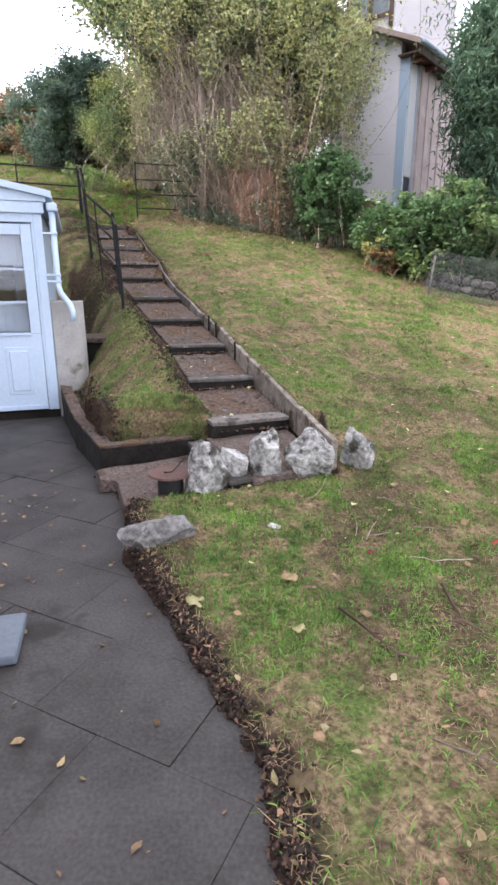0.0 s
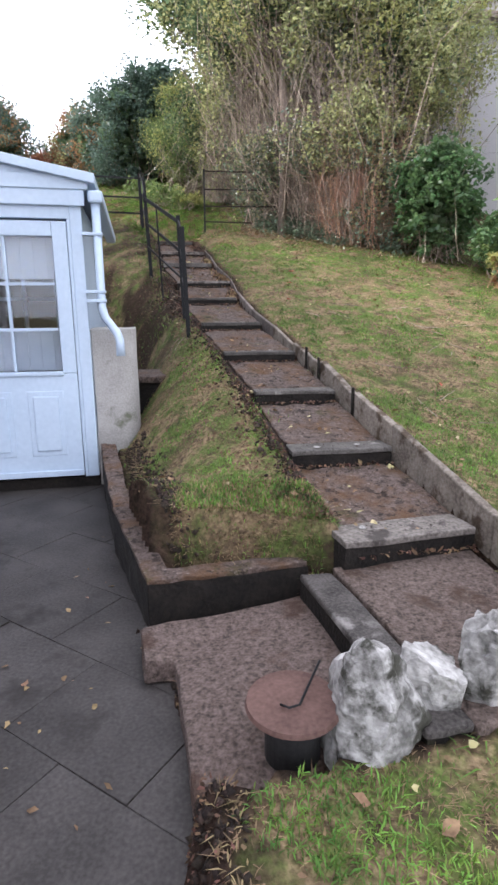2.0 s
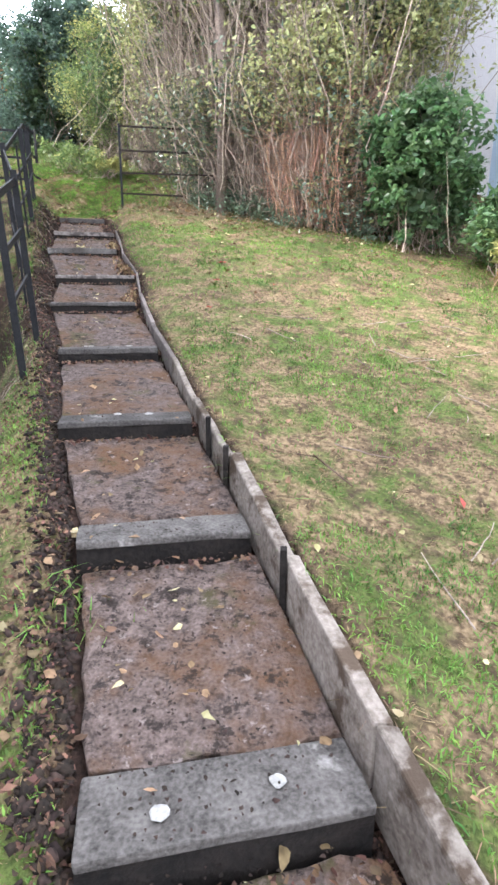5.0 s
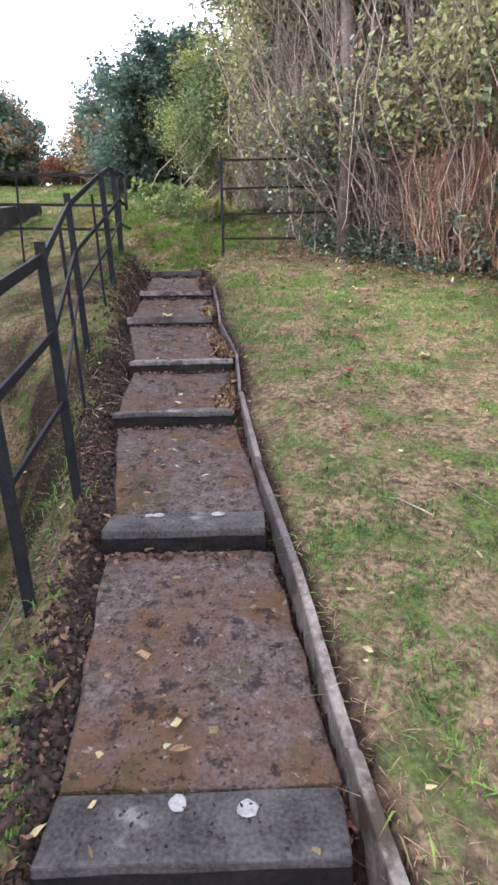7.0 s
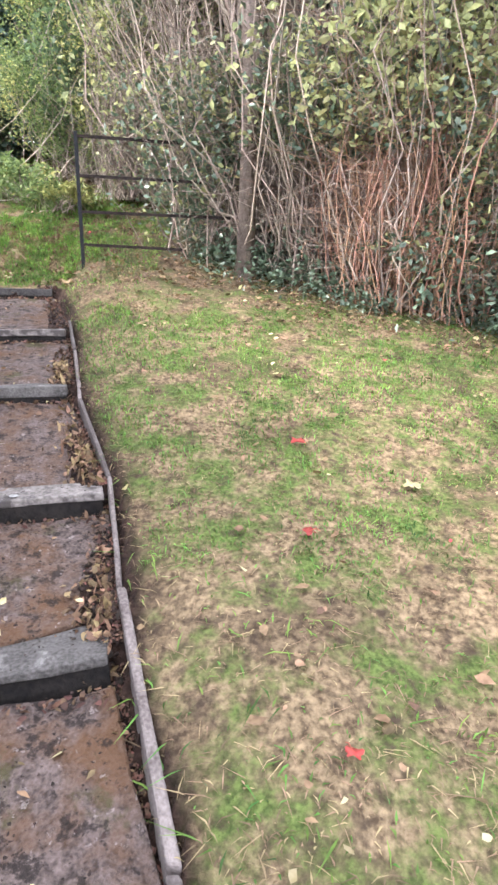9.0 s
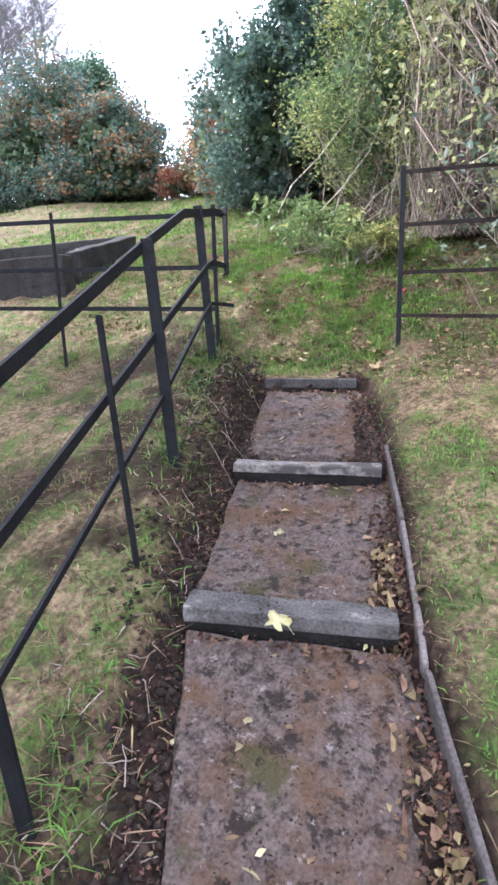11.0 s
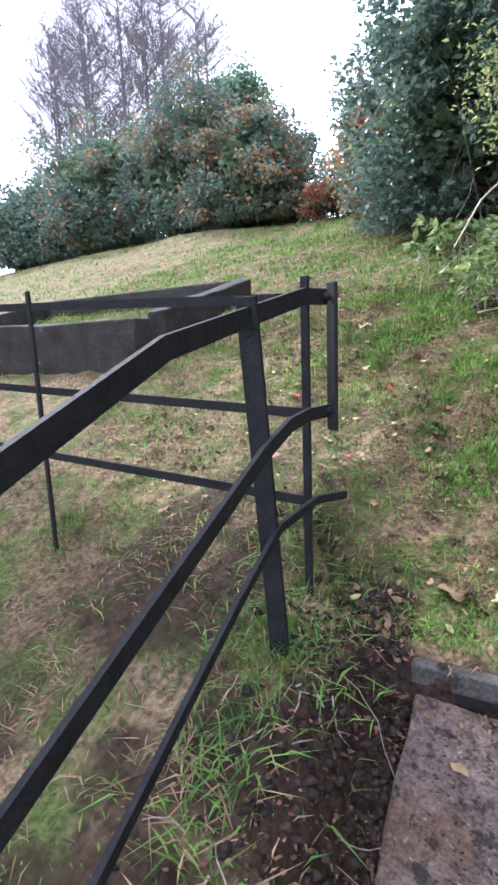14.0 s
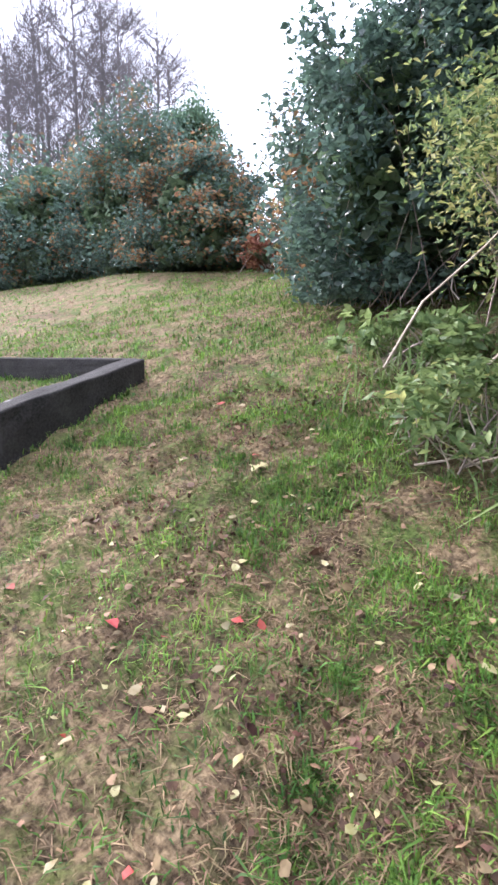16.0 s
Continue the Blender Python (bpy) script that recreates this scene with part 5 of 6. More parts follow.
win = part("tall_window", new_box(0.54, 0.615, 0.02, 0.2, 0, 4.5, 0.004), "pvc", house, "tall narrow corner window")
part("pane", new_box(0.085, 0.535, 0.08, 0.1, 1.9, 4.5), "glass", win)
part("lower_panel", new_box(0.085, 0.535, 0.06, 0.14, 0.3, 1.88), "roof", win, "dark lower panel")
part("white_blind", new_box(0.09, 0.53, 0.03, 0.07, 1.9, 4.5), "blind", win, "white blind")
part("sill", new_box(-0.06, 0.7, -0.08, 0.3, 1.0, 1.06, 0.01), "timber", house)
part("wall_ledge", new_box(-0.05, -0.003, 0.26, 2.3, 1.1, 1.16, 0.01), "timber", house, "dark ledge along the wall")
part("fascia", new_box(-0.2, 9.2, -0.36, -0.3, 4.5, 4.72, 0.006), "timber", house, "dark fascia board")
part("gutter", tube(bmesh.new(), [(-0.25, -0.42, 4.74), (9.25, -0.42, 4.7)], [0.05, 0.05], 10), "pvc", house, "white gutter")
part("roof", prism([(-0.35, -0.4), (9.3, -0.4), (9.3, 2.6), (-0.35, 2.6)], [4.66, 4.66, 6.0, 6.0], [4.78, 4.78, 6.13, 6.13], 0.01), "tiles", house, "pale brown tiles")
part("soffit", new_box(-0.2, 9.2, -0.295, 0.24, 4.56, 4.6), "timber", house)
for k in range(12):
    part("rafter_end", new_box(0.1 + k * 0.75, 0.18 + k * 0.75, -0.29, -0.01, 4.44, 4.555), "fascia", house)
tower = part("upper_storey", new_box(0.2, 4.0, 0.6, 2.0, 4.9, 8.6), "house", house)
w = part("upper_window", new_box(0.16, 0.198, 0.7, 1.9, 5.75, 8.2), "inside", house, "upper corner window")
part("pane", new_box(0.12, 0.13, 0.72, 1.88, 5.8, 8.15), "glass", w)
for y0 in (0.62, 1.22, 1.86):
    part("post", new_box(0.1, 0.16, y0, y0 + 0.1, 5.4, 8.5, 0.006), "timber", w, "dark brown timber post")
part("rail", new_box(0.105, 0.155, 0.72, 1.86, 5.68, 5.76), "timber", w)
part("upper_roof", new_box(-0.1, 4.3, 0.35, 2.25, 8.61, 8.8, 0.02), "tiles", house)

# ---- chain-link fence and low stone wall by the conifers ----
link = thing("chain_link_fence", "sagging galvanised chain-link fence on the lawn's edge", "fence", at=(2.85, 9.25, 1.4))
A, B = Vector((2.85, 9.2)), Vector((5.2, 8.5))
bm = bmesh.new()
zl = lambda u: z_at(*(A.lerp(B, u)))
length = (B - A).length
cols = int(length / 0.06)
for c0 in range(-9, cols):
    for sgn in (1, -1):
        pts = []
        for k in range(10):
            u = (c0 + (k if sgn > 0 else 9 - k) * 1.0) * 0.06 / length
            if 0 <= u <= 1:
                p = A.lerp(B, u)
                sag = 0.08 * math.sin(u * 9) * k / 9
                pts.append((p.x + 0.1 * k / 9 + (0.004 if sgn > 0 else -0.004), p.y + sag + 0.05 * k / 9, z_at(p.x, p.y) + 0.02 + k * 0.075))
        for a2, b2 in zip(pts, pts[1:]):
            bar(bm, a2, b2, 0.006, 0.006)
ob = part("mesh", bm, "wire", link)
ob.matrix_parent_inverse = link.matrix_world.inverted()
for u in (0.02, 0.5, 0.98):
    p = A.lerp(B, u)
    ob = part("post", tube(bmesh.new(), [(p.x, p.y, z_at(p.x, p.y) - 0.2), (p.x + 0.1, p.y + 0.05, z_at(p.x, p.y) + 0.62)], [0.018, 0.016], 8), "stone_wall", link)
    ob.matrix_parent_inverse = link.matrix_world.inverted()
wall = thing("dry_stone_wall", "low broken wall of grey stones under the conifers", "wall", at=(4.0, 9.6, 1.2))
winv = wall.matrix_world.inverted()
shapes = []
for s in range(5):
    bm = bmesh.new()
    bmesh.ops.create_icosphere(bm, subdivisions=2, radius=1)
    for v in bm.verts:
        cube = v.co / max(abs(c) for c in v.co)
        v.co = v.co.lerp(cube, 0.55) * (1 + 0.2 * noise.noise(v.co * 1.5 + Vector((s * 7, 0, 0))))
    me = bpy.data.meshes.new("stone")
    bm.to_mesh(me)
    bm.free()
    me.materials.append(MAT["stone_wall"])
    shapes.append(me)
for r in range(2):
    u = 0.0
    while u < 3.6:
        w = random.uniform(0.14, 0.26)
        x, y = 3.1 + u * 0.95, 9.75 - u * 0.3
        ob = new("stone", shapes[random.randrange(5)])
        ob.parent = wall
        ob.matrix_basis = winv @ pose(x, y, z_at(x, y) + 0.04 + r * 0.13, random.uniform(-6, 6), random.uniform(-6, 6), random.uniform(-30, 0)) @ Matrix.Diagonal((w * 0.52, 0.13, 0.075, 1))
        u += w


# ---- grass, straw, fallen leaves ----
def blades(name, label, x, y, length, width, mat, lay=0.5):
    n = len(x)
    z = lie(x, y) - 0.004
    a = rng.uniform(0, 6.283, n)
    d = np.stack([np.cos(a), np.sin(a), np.zeros(n)], 1)
    sd = np.stack([-d[:, 1], d[:, 0], np.zeros(n)], 1)
    L = (length * rng.uniform(0.5, 1.4, n))[:, None]
    W = (width * rng.uniform(0.7, 1.3, n))[:, None]
    l = (lay * rng.uniform(0.4, 1.6, n))[:, None]
    upv = np.array([0, 0, 1.0])
    p0 = np.stack([x, y, z], 1)
    p1 = p0 + d * L * 0.3 * l + upv * L * 0.5 * np.maximum(1 - l * 0.6, 0.12)
    p2 = p0 + d * L * (0.5 + 0.3 * l) * l * 1.3 + upv * L * np.maximum(0.95 - l * 0.85, 0.12)
    v = np.stack([p0, p1 + sd * W * 0.55, p1 - sd * W * 0.55, p2], 1).reshape(-1, 3)
    k = np.arange(n)[:, None] * 4
    return tagged(tri_mesh(name, v, np.concatenate([k + [0, 1, 2], k + [2, 1, 3]]), mat), label, "grass", kind="stuff")


def turf_points(n, x0, x1, y0, y1, sign):
    x, y = rng.uniform(x0, x1, n), rng.uniform(y0, y1, n)
    g = fnoise(x * 0.9 + 3, y * 0.9) * 0.42 + fnoise(x * 5.3, y * 5.3 + 2) * 0.58
    g = g + 0.025 * smooth(12.4, 13.6, y) * (1 - smooth(1.0, 1.4, right_of(y) - x) * (1 - smooth(13.2, 14.2, y))) - 0.06 * smooth(0.0, 0.05, x - right_of(y)) * (1 - smooth(0.5, 1.3, x - right_of(y))) * smooth(6.0, 7.0, y) - 0.22 * smooth(0.7, 0.95, right_of(y) - x) * smooth(7.6, 8.8, y) * (1 - smooth(13.5, 15, y)) - 0.015 * (1 - smooth(3.6, 5.0, y)) - 0.05 * smooth(6.3, 7.3, y) * (1 - smooth(9.2, 10.0, y)) * (x > right_of(y)) + 0.06 * smooth(9.6, 10.4, y) * (1 - smooth(11.6, 12.2, y)) * (x > right_of(y)) + 0.04 * smooth(0.05, 0.3, x - right_of(y)) * smooth(4.0, 5.5, y)
    keep = rng.random(n) < (0.08 + 0.92 * smooth(0.46, 0.55, g) if sign > 0 else 0.12 + 0.8 * smooth(0.3, 0.42, g) * (1 - smooth(0.46, 0.56, g)))
    keep &= rng.random(n) > bare(x, y) * 1.0
    keep &= rng.random(n) < smooth(y0 - 0.01, y0 + 0.7, y) * (1 - smooth(y1 - 0.7, y1 + 0.01, y))
    keep &= (x > border_x(y) + 0.06) | (y > 6.4)
    keep &= (((x + 0.63) / 0.25) ** 2 + ((y - 2.88) / 0.15) ** 2) > 1
    return x[keep], y[keep]


def area(n, x0, x1, y0, y1, size, wide):
    x, y = turf_points(n, x0, x1, y0, y1, 1)
    blades("grass", "short green lawn grass with worn patches", x, y, size, wide, "grass", 0.55)
    x, y = turf_points(int(n * 0.8), x0, x1, y0, y1, -1)
    blades("dry_grass", "dry straw-coloured grass lying flat", x, y, size * 0.85, wide * 0.72, "straw", 0.95)


area(150000, -1.0, 2.2, 0.2, 4.8, 0.048, 0.0044)
area(160000, -2.4, 2.6, 4.1, 8.4, 0.037, 0.0045)
area(165000, -4.0, 3.6, 7.7, 12.7, 0.043, 0.0052)
area(150000, -6.2, -1.8, 11.6, 15.8, 0.058, 0.0055)
area(60000, -4.8, -2.4, 12.9, 14.6, 0.05, 0.006)
area(60000, -10.5, -4.0, 13.5, 20.5, 0.08, 0.008)
area(20000, -22, -6.0, 12.0, 22.0, 0.09, 0.02)
area(16000, 1.5, 5.5, 3.6, 9.6, 0.05, 0.008)

# tufts: longer grass along edges, posts and the trough
tx, ty = [], []
for x, y, n, s in [(p[0], p[1], 160 if p[1] > 12 else 50, 0.09) for p in RAIL_POSTS] + [(-3.72, 12.74, 260, 0.12), (-3.5, 12.3, 300, 0.14), (-0.75, 5.9, 160, 0.1), (0.1, 2.2, 70, 0.07)]:
    tx.append(x + rng.normal(size=n) * s), ty.append(y + rng.normal(size=n) * s)
e = rng.uniform(8.2, 12.7, 1500)
e = e[fnoise(e * 3, e * 0 + 1) > 0.42]
tx.append(right_of(e) - 1.0 - np.abs(rng.normal(size=len(e))) * 0.14), ty.append(e)
x = rng.uniform(-10.2, -6.9, 3500)
tx.append(x), ty.append(rng.uniform(14.2, 15.5, 3500))
e1, e2 = rng.uniform(0, 1, 900), rng.uniform(4.35, 6.3, 1400)
ex = np.concatenate([-1.15 + e1 * 0.7, border_x(e2) + 0.14 + np.abs(rng.normal(size=1400)) * 0.05])
ey = np.concatenate([4.36 + e1 * 0.2 + np.abs(rng.normal(size=900)) * 0.05, e2])
ex = ex + 0.1
blades("overhanging_grass", "dry grass hanging over the edge of the bank", ex, ey, 0.055, 0.004, "straw", 1.0)
bx, by = rng.uniform(-1.15, -0.4, 9000), rng.uniform(4.42, 4.85, 9000)
blades("bank_grass", "rough dry grass on the face of the bank", bx[:4500], by[:4500], 0.055, 0.005, "straw", 0.6)
blades("bank_grass", "rough green grass on the face of the bank", bx[4500:], by[4500:], 0.055, 0.005, "grass", 0.5)
cx, cy = rng.uniform(-5.4, -2.3, 70), rng.uniform(13.0, 15.6, 70)
k = rng.integers(0, 70, 5200)
blades("grass_clumps", "clumps of longer green grass on the worn slope", cx[k] + rng.normal(size=5200) * 0.06, cy[k] + rng.normal(size=5200) * 0.06, 0.08, 0.005, "grass", 0.6)
hx, hy = rng.uniform(-5.6, -2.2, 9000), rng.uniform(12.9, 15.8, 9000)
ok = fnoise(hx * 2.4, hy * 2.4 + 6) > 0.5
v, t = broad_leaf_arrays(np.stack([hx, hy, lie(hx, hy) + 0.015], 1)[ok], 0.024, 0.9)
tagged(tri_mesh("leaf_mould", v, t, "litter_dark"), "crumbled dead leaves in the worn turf", "fallen leaves", kind="stuff")
wx = np.concatenate([rng.normal(size=400) * 0.2 - 3.2, rng.normal(size=400) * 0.22 - 3.7, rng.normal(size=300) * 0.25 - 4.3])
wy = np.concatenate([rng.normal(size=400) * 0.2 + 14.95, rng.normal(size=400) * 0.2 + 15.35, rng.normal(size=300) * 0.22 + 16.0])
blades("weed_blades", "loose long pale blades by the path", wx, wy, 0.34, 0.013, "leaf_bramble", 0.65)
blades("long_grass", "longer green grass at posts and edges", np.concatenate(tx), np.concatenate(ty), 0.11, 0.005, "grass", 0.75)


# long strands lying in the turf, and tufts on the bank beside the steps
yy = rng.uniform(5.0, 12.6, 5200)
xx = right_of(yy) + 0.05 + rng.random(5200) ** 1.6 * 2.2
blades("grass_strands", "long dry strands lying across the lawn", xx[:3600], yy[:3600], 0.065, 0.0035, "straw", 1.0)
blades("grass_strands", "long green strands in the lawn", xx[3600:], yy[3600:], 0.085, 0.005, "grass", 0.9)
xx, yy = rng.uniform(-5.8, -2.0, 5200), rng.uniform(12.9, 15.6, 5200)
blades("grass_strands", "long dry strands lying on the worn slope", xx[:3200], yy[:3200], 0.07, 0.004, "straw", 1.0)
blades("grass_strands", "tufted green strands on the worn slope", xx[3200:], yy[3200:], 0.1, 0.006, "grass", 0.85)
xx, yy = rng.uniform(0.0, 2.2, 3200), rng.uniform(0.9, 3.6, 3200)
blades("grass_strands", "loose dry strands in the lower lawn", xx[:1600], yy[:1600], 0.055, 0.0035, "straw", 1.0)
blades("grass_strands", "coarse green strands in the lower lawn", xx[1600:], yy[1600:], 0.065, 0.0055, "grass", 0.8)
cy = rng.uniform(8.6, 13.0, 120)
cx = right_of(cy) - 0.88 - rng.random(120) ** 1.3 * 1.5
k = rng.integers(0, 120, 11000)
xx, yy = cx[k] + rng.normal(size=11000) * 0.07, cy[k] + rng.normal(size=11000) * 0.07
blades("bank_tufts", "matted dry tufts on the bank by the railing", xx[:4500], yy[:4500], 0.07, 0.0045, "straw", 1.0)
blades("bank_tufts", "green tufts on the bank by the railing", xx[9500:], yy[9500:], 0.085, 0.005, "grass", 0.75)


def clods(label, x, y, size, mat):
    """Small rough lumps of earth, each an uneven eight-sided crumb."""
    n = len(x)
    s = size * rng.uniform(0.35, 1.5, n)[:, None]
    c = np.stack([x, y, lie(x, y) + 0.2 * s[:, 0]], 1)
    dirs = np.array([(1, 0, 0), (0, 1, 0), (-1, 0, 0), (0, -1, 0), (0, 0, 0.8), (0, 0, -0.8)])
    v = np.stack([c + (d + rng.normal(size=(n, 3)) * 0.3) * s for d in dirs], 1).reshape(-1, 3)
    b = np.arange(n)[:, None] * 6
    t = np.concatenate([b + [i, (i + 1) % 4, 4] for i in range(4)] + [b + [(i + 1) % 4, i, 5] for i in range(4)])
    return tagged(tri_mesh("soil_clods", v, t, mat), label, "soil", kind="stuff")


yy = rng.uniform(4.7, 12.9, 9000)
xx = np.where(rng.random(9000) < 0.3, right_of(yy) + 0.01 - np.abs(rng.normal(size=9000)) * 0.05, right_of(yy) - 0.69 - np.abs(rng.normal(size=9000)) * (0.07 + 0.1 * smooth(8, 9.5, yy)))
clods("crumbled dark earth beside the treads", xx, yy, 0.014, "soil_crumb")
yy = rng.uniform(1.0, 4.2, 1500)
clods("crumbled earth along the paving edge", border_x(yy) + 0.03 + np.abs(rng.normal(size=1500)) * 0.06, yy, 0.012, "soil_crumb")
yy = rng.uniform(4.3, 6.3, 1600)
clods("crumbled earth on the edge of the bank", border_x(yy) + 0.2 + np.abs(rng.normal(size=1600)) * 0.08, yy, 0.014, "soil_crumb")


def litter(name, label, n, size, mat, boxes):
    xs, ys = [], []
    for x0, x1, y0, y1, share in boxes:
        k = int(n * share)
        xs.append(rng.uniform(x0, x1, k)), ys.append(rng.uniform(y0, y1, k))
    x, y = np.concatenate(xs), np.concatenate(ys)
    c = np.stack([x, y, lie(x, y) + 0.022], 1)
    v, t = broad_leaf_arrays(c, size)
    return tagged(tri_mesh(name, v, t, mat), label, "fallen leaves", kind="stuff")


LAWN = (-1.0, 3.2, 1.0, 12.5, 0.45)
TOP = (-5.5, -2.2, 12.6, 16.0, 0.34)
LEFT = (-3.0, -0.8, 4.6, 11.5, 0.1)
litter("fallen_leaves", "pale yellow fallen leaves scattered on the grass", 800, 0.036, "litter_yellow", (LAWN, TOP, LEFT, (-1.8, 1.2, 11.4, 13.0, 0.2)))
litter("fallen_leaves", "brown curled fallen leaves", 2600, 0.042, "litter_brown", (LAWN, TOP, LEFT, (-1.8, 1.2, 11.6, 13.2, 0.2)))
litter("fallen_leaves", "tan leaf litter along the foot of the thicket", 1500, 0.036, "litter_brown", ((-2.3, -0.8, 12.5, 13.3, 0.4), (-0.9, 0.5, 11.9, 12.8, 0.35), (0.4, 2.6, 10.6, 12.0, 0.25)))
litter("fallen_leaves", "red fallen leaves", 45, 0.05, "litter_red", (LAWN, TOP, LEFT))
# drifts of leaves in the angle of the steps and the edging
yy = rng.uniform(4.4, 12.8, 2600)
yy = yy[rng.random(2600) < 0.25 + 0.75 * smooth(0.45, 0.6, fnoise(yy * 2.3, yy * 0 + 4))]
n = len(yy)
xx = np.where(rng.random(n) < 0.6, right_of(yy) - 0.02 - np.abs(rng.normal(size=n)) * 0.05, right_of(yy) - 0.7 - np.abs(rng.normal(size=n)) * 0.08)
c = np.stack([xx, yy, land(xx, yy) + 0.012 + 0.012 * rng.random(n)], 1)
st = rng.integers(0, 10, 900)
u = rng.random(900)
x2, y2 = STEP_X[st] - u * 0.66, STEP_Y[st] - 0.04 - u * 0.16 - np.abs(rng.normal(size=900)) * 0.03
c2 = np.stack([x2, y2, STEP_Z[st] - 0.085 + 0.012 * rng.random(900)], 1)
v, t = broad_leaf_arrays(np.concatenate([c, c2]), 0.024, 1.1)
tagged(tri_mesh("leaf_drift", v, t, "litter_dark"), "brown leaves drifted into the corners of the steps", "fallen leaves", kind="stuff")

m = 16000
yy = rng.uniform(4.5, 12.9, m)
xx = np.where(rng.random(m) < 0.5, right_of(yy) + 0.03 - np.abs(rng.normal(size=m)) * 0.05, right_of(yy) - 0.68 - np.abs(rng.normal(size=m)) * 0.2)
v, t = broad_leaf_arrays(np.stack([xx, yy, land(xx, yy) + 0.008 + 0.01 * rng.random(m)], 1), 0.015, 1.0)
tagged(tri_mesh("leaf_mould", v, t, "litter_dark"), "crumbled brown leaf mould beside the treads", "fallen leaves", kind="stuff")
m = 2400
yy = rng.uniform(1.0, 4.3, m)
xx = border_x(yy) + 0.0 + np.abs(rng.normal(size=m)) * 0.07
v, t = broad_leaf_arrays(np.stack([xx, yy, land(xx, yy) + 0.012], 1)[:1300], 0.018, 1.0)
tagged(tri_mesh("leaf_mould", v, t, "litter_dark"), "crumbled leaf mould along the paving edge", "fallen leaves", kind="stuff")
xx = border_x(yy) + 0.05 + np.abs(rng.normal(size=m)) * 0.05
blades("edge_grass", "ragged dry grass hanging over the paving edge", xx[:1200] + 0.04, yy[:1200], 0.05, 0.004, "straw", 0.8)
m = 600
yy = np.concatenate([rng.normal(size=m // 3) * 0.16 + q for q in (9.35, 10.25, 11.0)])
xx = right_of(yy) + 0.0 - np.abs(rng.normal(size=len(yy))) * 0.1
v, t = broad_leaf_arrays(np.stack([xx, yy, lie(xx, yy) + 0.015 + 0.03 * rng.random(len(yy))], 1), 0.03, 0.5)
tagged(tri_mesh("leaf_heap", v, t, "litter_brown"), "heaps of curled brown leaves beside the treads", "fallen leaves", kind="stuff")
# crumbs, twigs and leaf bits lying on the treads
st = rng.integers(0, 9, 4800)
u, w = rng.random(4800), rng.random(4800) ** 0.7
ax, ay = STEP_X[st] * (1 - u) + STEP_X[st + 1] * u, STEP_Y[st] * (1 - u) + STEP_Y[st + 1] * u
az = (STEP_Z[st] - 0.008) * (1 - u) + (STEP_Z[st + 1] - 0.09) * u
c = np.stack([ax - 0.06 - w * 0.52, ay - 0.13 * w, az + 0.008], 1)
v, t = broad_leaf_arrays(c[:4400], 0.011, 3)
tagged(tri_mesh("crumbs", v, t, "soil_crumb"), "dark crumbs of soil and moss on the treads", "debris", kind="stuff")
v, t = broad_leaf_arrays(c[4400:4530], 0.035, 2.5)
tagged(tri_mesh("fallen_leaves", v, t, "litter_brown"), "brown leaves lying on the treads", "fallen leaves", kind="stuff")
v, t = broad_leaf_arrays(c[4530:4575], 0.035, 2.5)
tagged(tri_mesh("fallen_leaves", v, t, "litter_yellow"), "yellow leaves lying on the treads", "fallen leaves", kind="stuff")
px, py = rng.uniform(-1.9, 0.0, 160), rng.uniform(0.9, 5.6, 160)
ok = px < border_x(py) - 0.03
v, t = broad_leaf_arrays(np.stack([px, py, np.full(160, 0.008)], 1)[ok], 0.03, 3)
tagged(tri_mesh("fallen_leaves", v, t, "litter_brown"), "few small leaves lying on the paving", "fallen leaves", kind="stuff")
y9 = rng.uniform(7.6, 12.6, 140)
x9 = right_of(y9) - 0.82 - np.abs(rng.normal(size=140)) * 0.16
a9 = rng.uniform(0, 6.283, 140)
s = np.stack([x9, y9, lie(x9, y9) + 0.012], 1)
e = s + np.stack([np.cos(a9), np.sin(a9), np.zeros(140)], 1) * rng.uniform(0.04, 0.14, 140)[:, None]
e[:, 2] = lie(e[:, 0], e[:, 1]) + 0.016
v, t = stem_arrays(s, e, 0.003, 0.0015, 0.15)
tagged(tri_mesh("dead_twigs", v, t, "bark"), "broken roots and twigs on the bare soil by the steps", "twigs", kind="stuff")
# dead twigs on the lawn
s = np.stack([rng.uniform(0.35, 2.4, 60), rng.uniform(1.2, 9.0, 60), np.zeros(60)], 1)
s[:, 0] += right_of(s[:, 1]) * (s[:, 1] > 4) + 0.1
a = rng.uniform(0, 6.283, 60)
e = s + np.stack([np.cos(a), np.sin(a), np.zeros(60)], 1) * rng.uniform(0.08, 0.38, 60)[:, None]
s[:, 2], e[:, 2] = land(s[:, 0], s[:, 1]) + 0.035, land(e[:, 0], e[:, 1]) + 0.035
v, t = stem_arrays(s, e, 0.004, 0.002, 0.08)
tagged(tri_mesh("dead_twigs", v, t, "bark"), "thin dead twigs lying on the lawn", "twigs", kind="stuff")



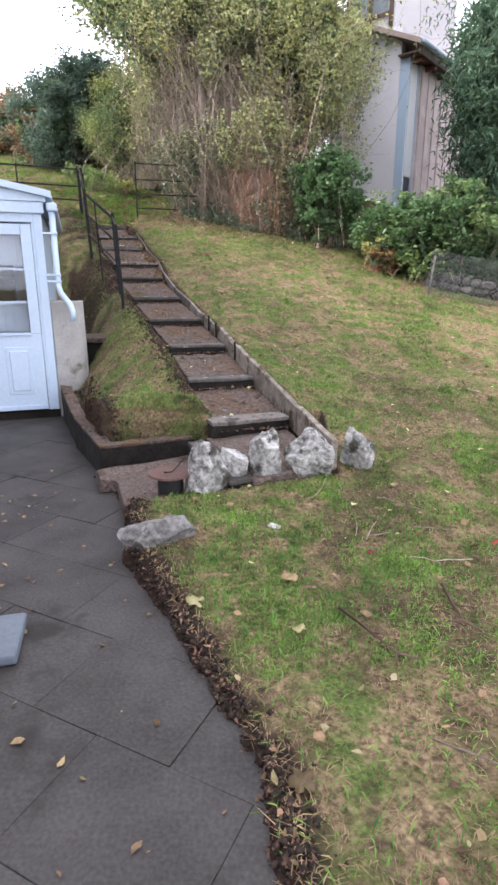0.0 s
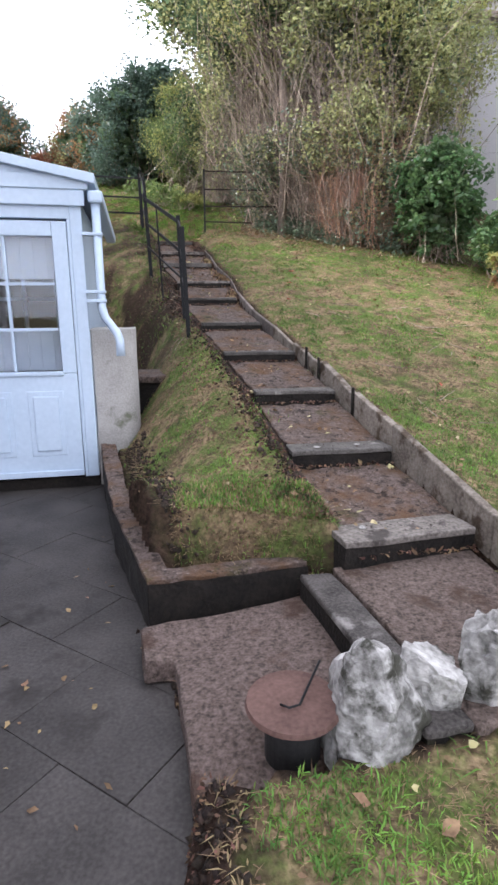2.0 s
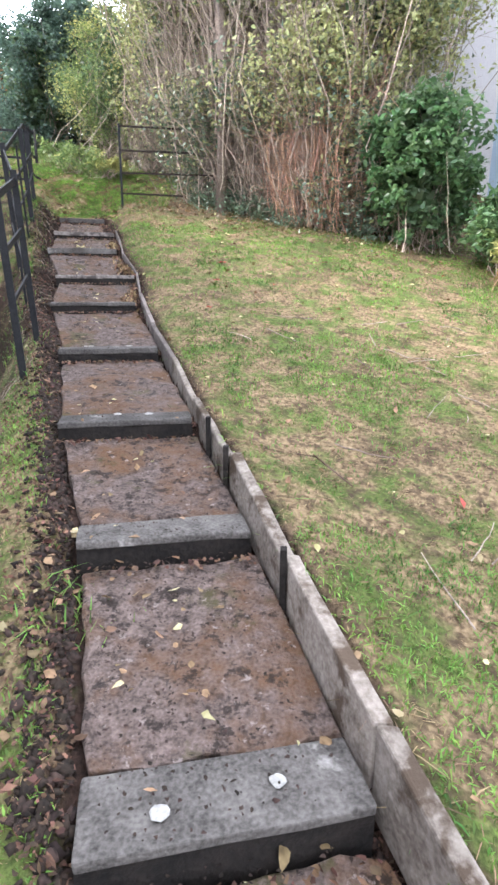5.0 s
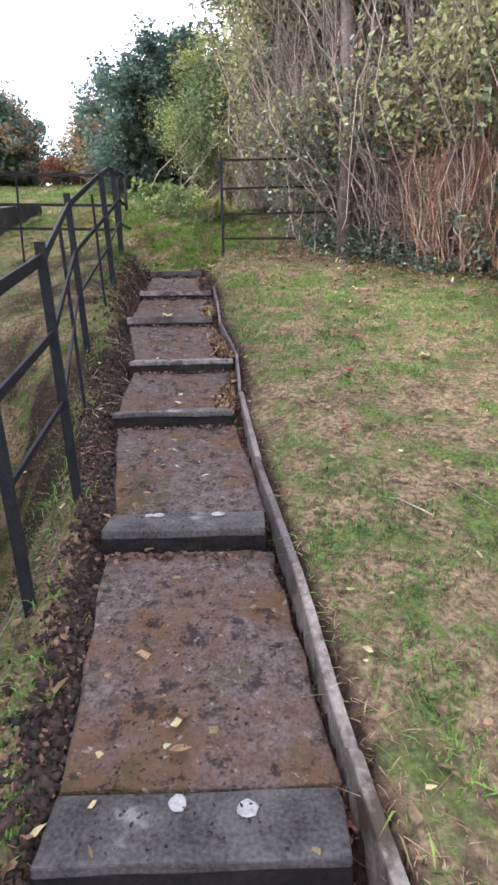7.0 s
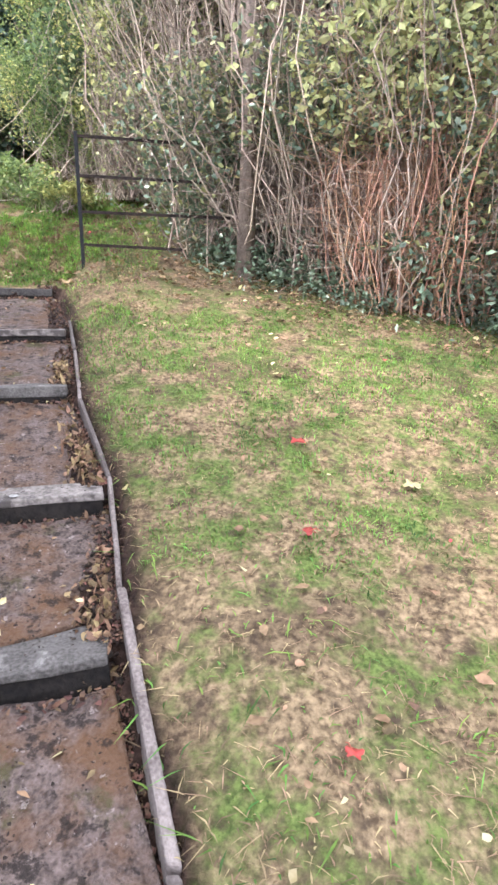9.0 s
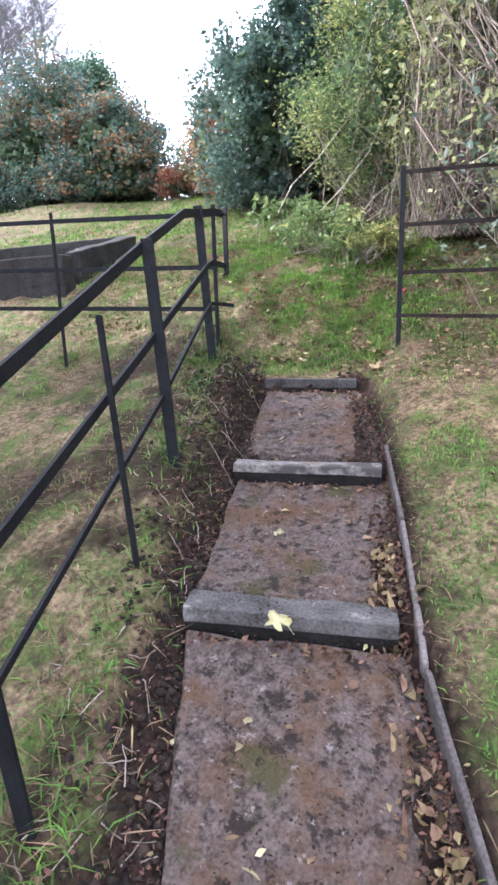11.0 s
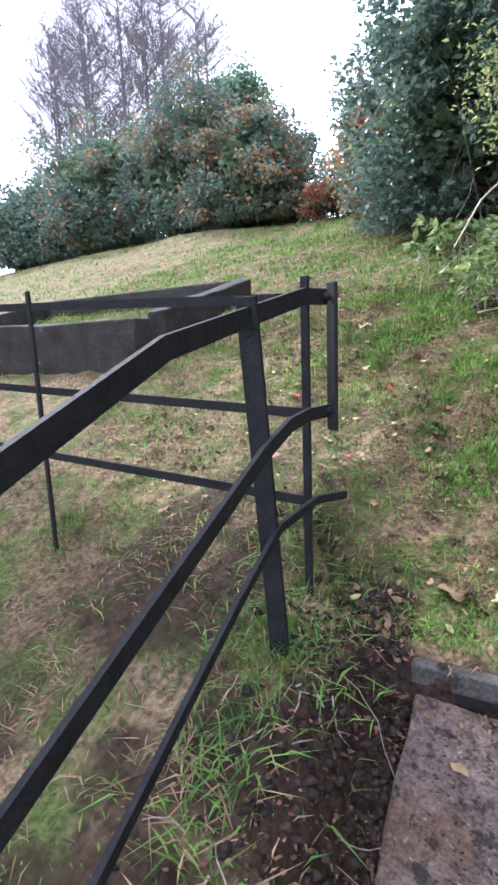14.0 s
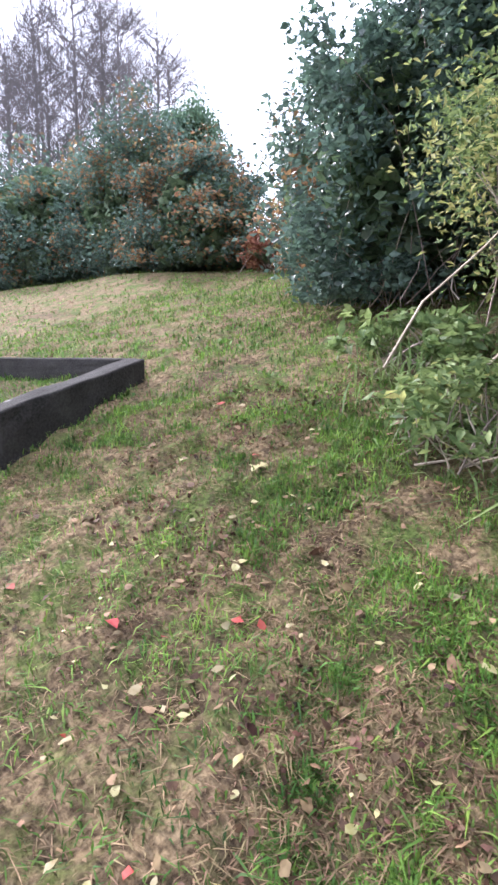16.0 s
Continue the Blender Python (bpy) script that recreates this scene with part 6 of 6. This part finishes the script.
def lobed_leaf(label, x, y, size, mat, turn, lift=0.03, z=None):
    """A single five-lobed leaf with a stalk, lying on the ground."""
    bm = bmesh.new()
    ring = []
    for k in range(20):
        a = 2 * math.pi * k / 20
        lobe = 0.62 + 0.38 * abs(math.cos(2.5 * (a - math.pi / 2)))
        if abs(a - 3 * math.pi / 2) < 0.2:
            lobe = 0.3
        ring.append(bm.verts.new((lobe * size * math.cos(a) / 2, lobe * size * math.sin(a) / 2, 0.12 * size * math.sin(3 * a + turn) * lobe)))
    mid = bm.verts.new((0, 0, -0.04 * size))
    for k in range(20):
        bm.faces.new((mid, ring[k], ring[(k + 1) % 20]))
    top = bmesh.ops.extrude_face_region(bm, geom=bm.faces[:])
    for g in top["geom"]:
        if isinstance(g, bmesh.types.BMVert):
            g.co.z += 0.002
    tube(bm, [(0, -0.1 * size, 0.001), (0.05 * size, -0.5 * size, 0.01), (0.02 * size, -0.85 * size, 0.0)], [0.0016, 0.0014, 0.001], 5)
    ob = part("leaf", bm, mat)
    ob.matrix_world = pose(x, y, (z_at(x, y) if z is None else z) + lift, 8, -6, turn)
    return tagged(ob, label, "leaf", "single fallen leaves")


lobed_leaf("bright red fallen leaf on the lawn", -0.74, 10.31, 0.07, "litter_red", 40)
lobed_leaf("bright red fallen leaf on the lawn", -0.75, 9.69, 0.06, "litter_red", 110)
lobed_leaf("crimson fallen leaf in short grass", -0.72, 8.89, 0.05, "litter_red", 200)
lobed_leaf("pale lobed leaf lying on the grass", -0.26, 10.04, 0.08, "litter_yellow", 15)
lobed_leaf("large tan lobed leaf near the top step", -2.6, 12.98, 0.13, "litter_brown", 70)
lobed_leaf("large tan lobed leaf beside the path", -2.62, 13.16, 0.12, "litter_brown", 160)
lobed_leaf("bright yellow leaf on the grassy slope", -4.68, 14.68, 0.1, "litter_yellow", 30)
lobed_leaf("curled brown leaf on the grass", -3.3, 12.95, 0.13, "litter_brown", 220)
lobed_leaf("pale leaf on the grass by the railing", -3.15, 12.98, 0.07, "litter_yellow", 120)
lobed_leaf("brown lobed leaf on the lawn", 0.2, 2.44, 0.11, "litter_brown", 300)
lobed_leaf("dry pale leaf on the lawn edge", -0.25, 2.22, 0.09, "litter_yellow", 80)
lobed_leaf("pale brown leaf on worn turf", 0.16, 1.3, 0.09, "litter_brown", 20)
lobed_leaf("grey-green leaf on the lawn", 0.22, 2.06, 0.07, "litter_yellow", 250)
lobed_leaf("large whitish leaf on a step edge", -2.36, 10.7, 0.095, "litter_yellow", 60, 0.012, 2.21)
lobed_leaf("yellow leaf lying on a tread", -2.57, 11.19, 0.05, "litter_yellow", 10, 0.012, 2.3)
lobed_leaf("yellow crumpled leaf beside the first step", 0.0, 5.1, 0.05, "litter_yellow", 10, 0.02, 0.56)


def fallen_branch(label, pts, r, sides=()):
    bm = tube(bmesh.new(), [(x, y, z_at(x, y) + 0.03 + 0.01 * (k % 2)) for k, (x, y) in enumerate(pts)], [r * (1 - 0.6 * k / len(pts)) for k in range(len(pts))], 7)
    for a, b in sides:
        tube(bm, [(a[0], a[1], z_at(*a) + 0.034), (b[0], b[1], z_at(*b) + 0.04)], [r * 0.6, r * 0.3], 5)
    return tagged(part("fallen_branch", bm, "timber"), label, "branch", "fallen branches")


fallen_branch("dead dark branch lying on the lawn", [(0.42, 2.22), (0.52, 2.03), (0.6, 1.9), (0.68, 1.85)], 0.008, [((0.52, 2.03), (0.61, 2.0)), ((0.6, 1.9), (0.58, 1.82))])
fallen_branch("dead forked branch lying on the lawn", [(0.96, 2.41), (0.95, 2.24), (0.96, 2.12), (1.0, 2.03)], 0.009, [((0.95, 2.24), (1.05, 2.2)), ((0.96, 2.12), (0.88, 2.1))])
fallen_branch("thin curved twig lying on the lawn", [(-0.08, 6.79), (0.0, 6.75), (0.06, 6.68), (0.14, 6.53)], 0.005)

# ---- paving, slab by slab ----
paving = thing("paving", "dark grey worn paving slabs with open joints", "paving", kind="structure")
meshes = []
for s in range(4):
    bm = new_box(-0.301, 0.301, -0.226, 0.226, -0.05, 0.0, 0.0025)
    me = bpy.data.meshes.new("slab")
    bm.to_mesh(me)
    bm.free()
    me.materials.append(MAT["patio"])
    meshes.append(me)
ca, sa = math.cos(radians(-26)), math.sin(radians(-26))
for i in range(-14, 10):
    for j in range(-10, 22):
        lx, ly = i * 0.604 + (0.3 if j % 2 else 0), j * 0.454
        x, y = lx * ca - ly * sa - 0.9, lx * sa + ly * ca + 1.47
        if -6.5 < x < float(border_x(y)) + 0.4 and -3.2 < y < 6.9:
            ob = new("slab", meshes[(i * 7 + j * 3) % 4])
            ob.parent = paving
            ob.matrix_basis = pose(x, y, 0.002 * math.sin(i * 3.1 + j * 1.7), 0.25 * math.sin(i * 2 + j), 0.25 * math.cos(i + j * 3), -26)
base = part("bedding", new_box(-7, 0.6, -3.5, 6.6, -0.14, -0.006), "patio", paving, "dark bedding in the joints")
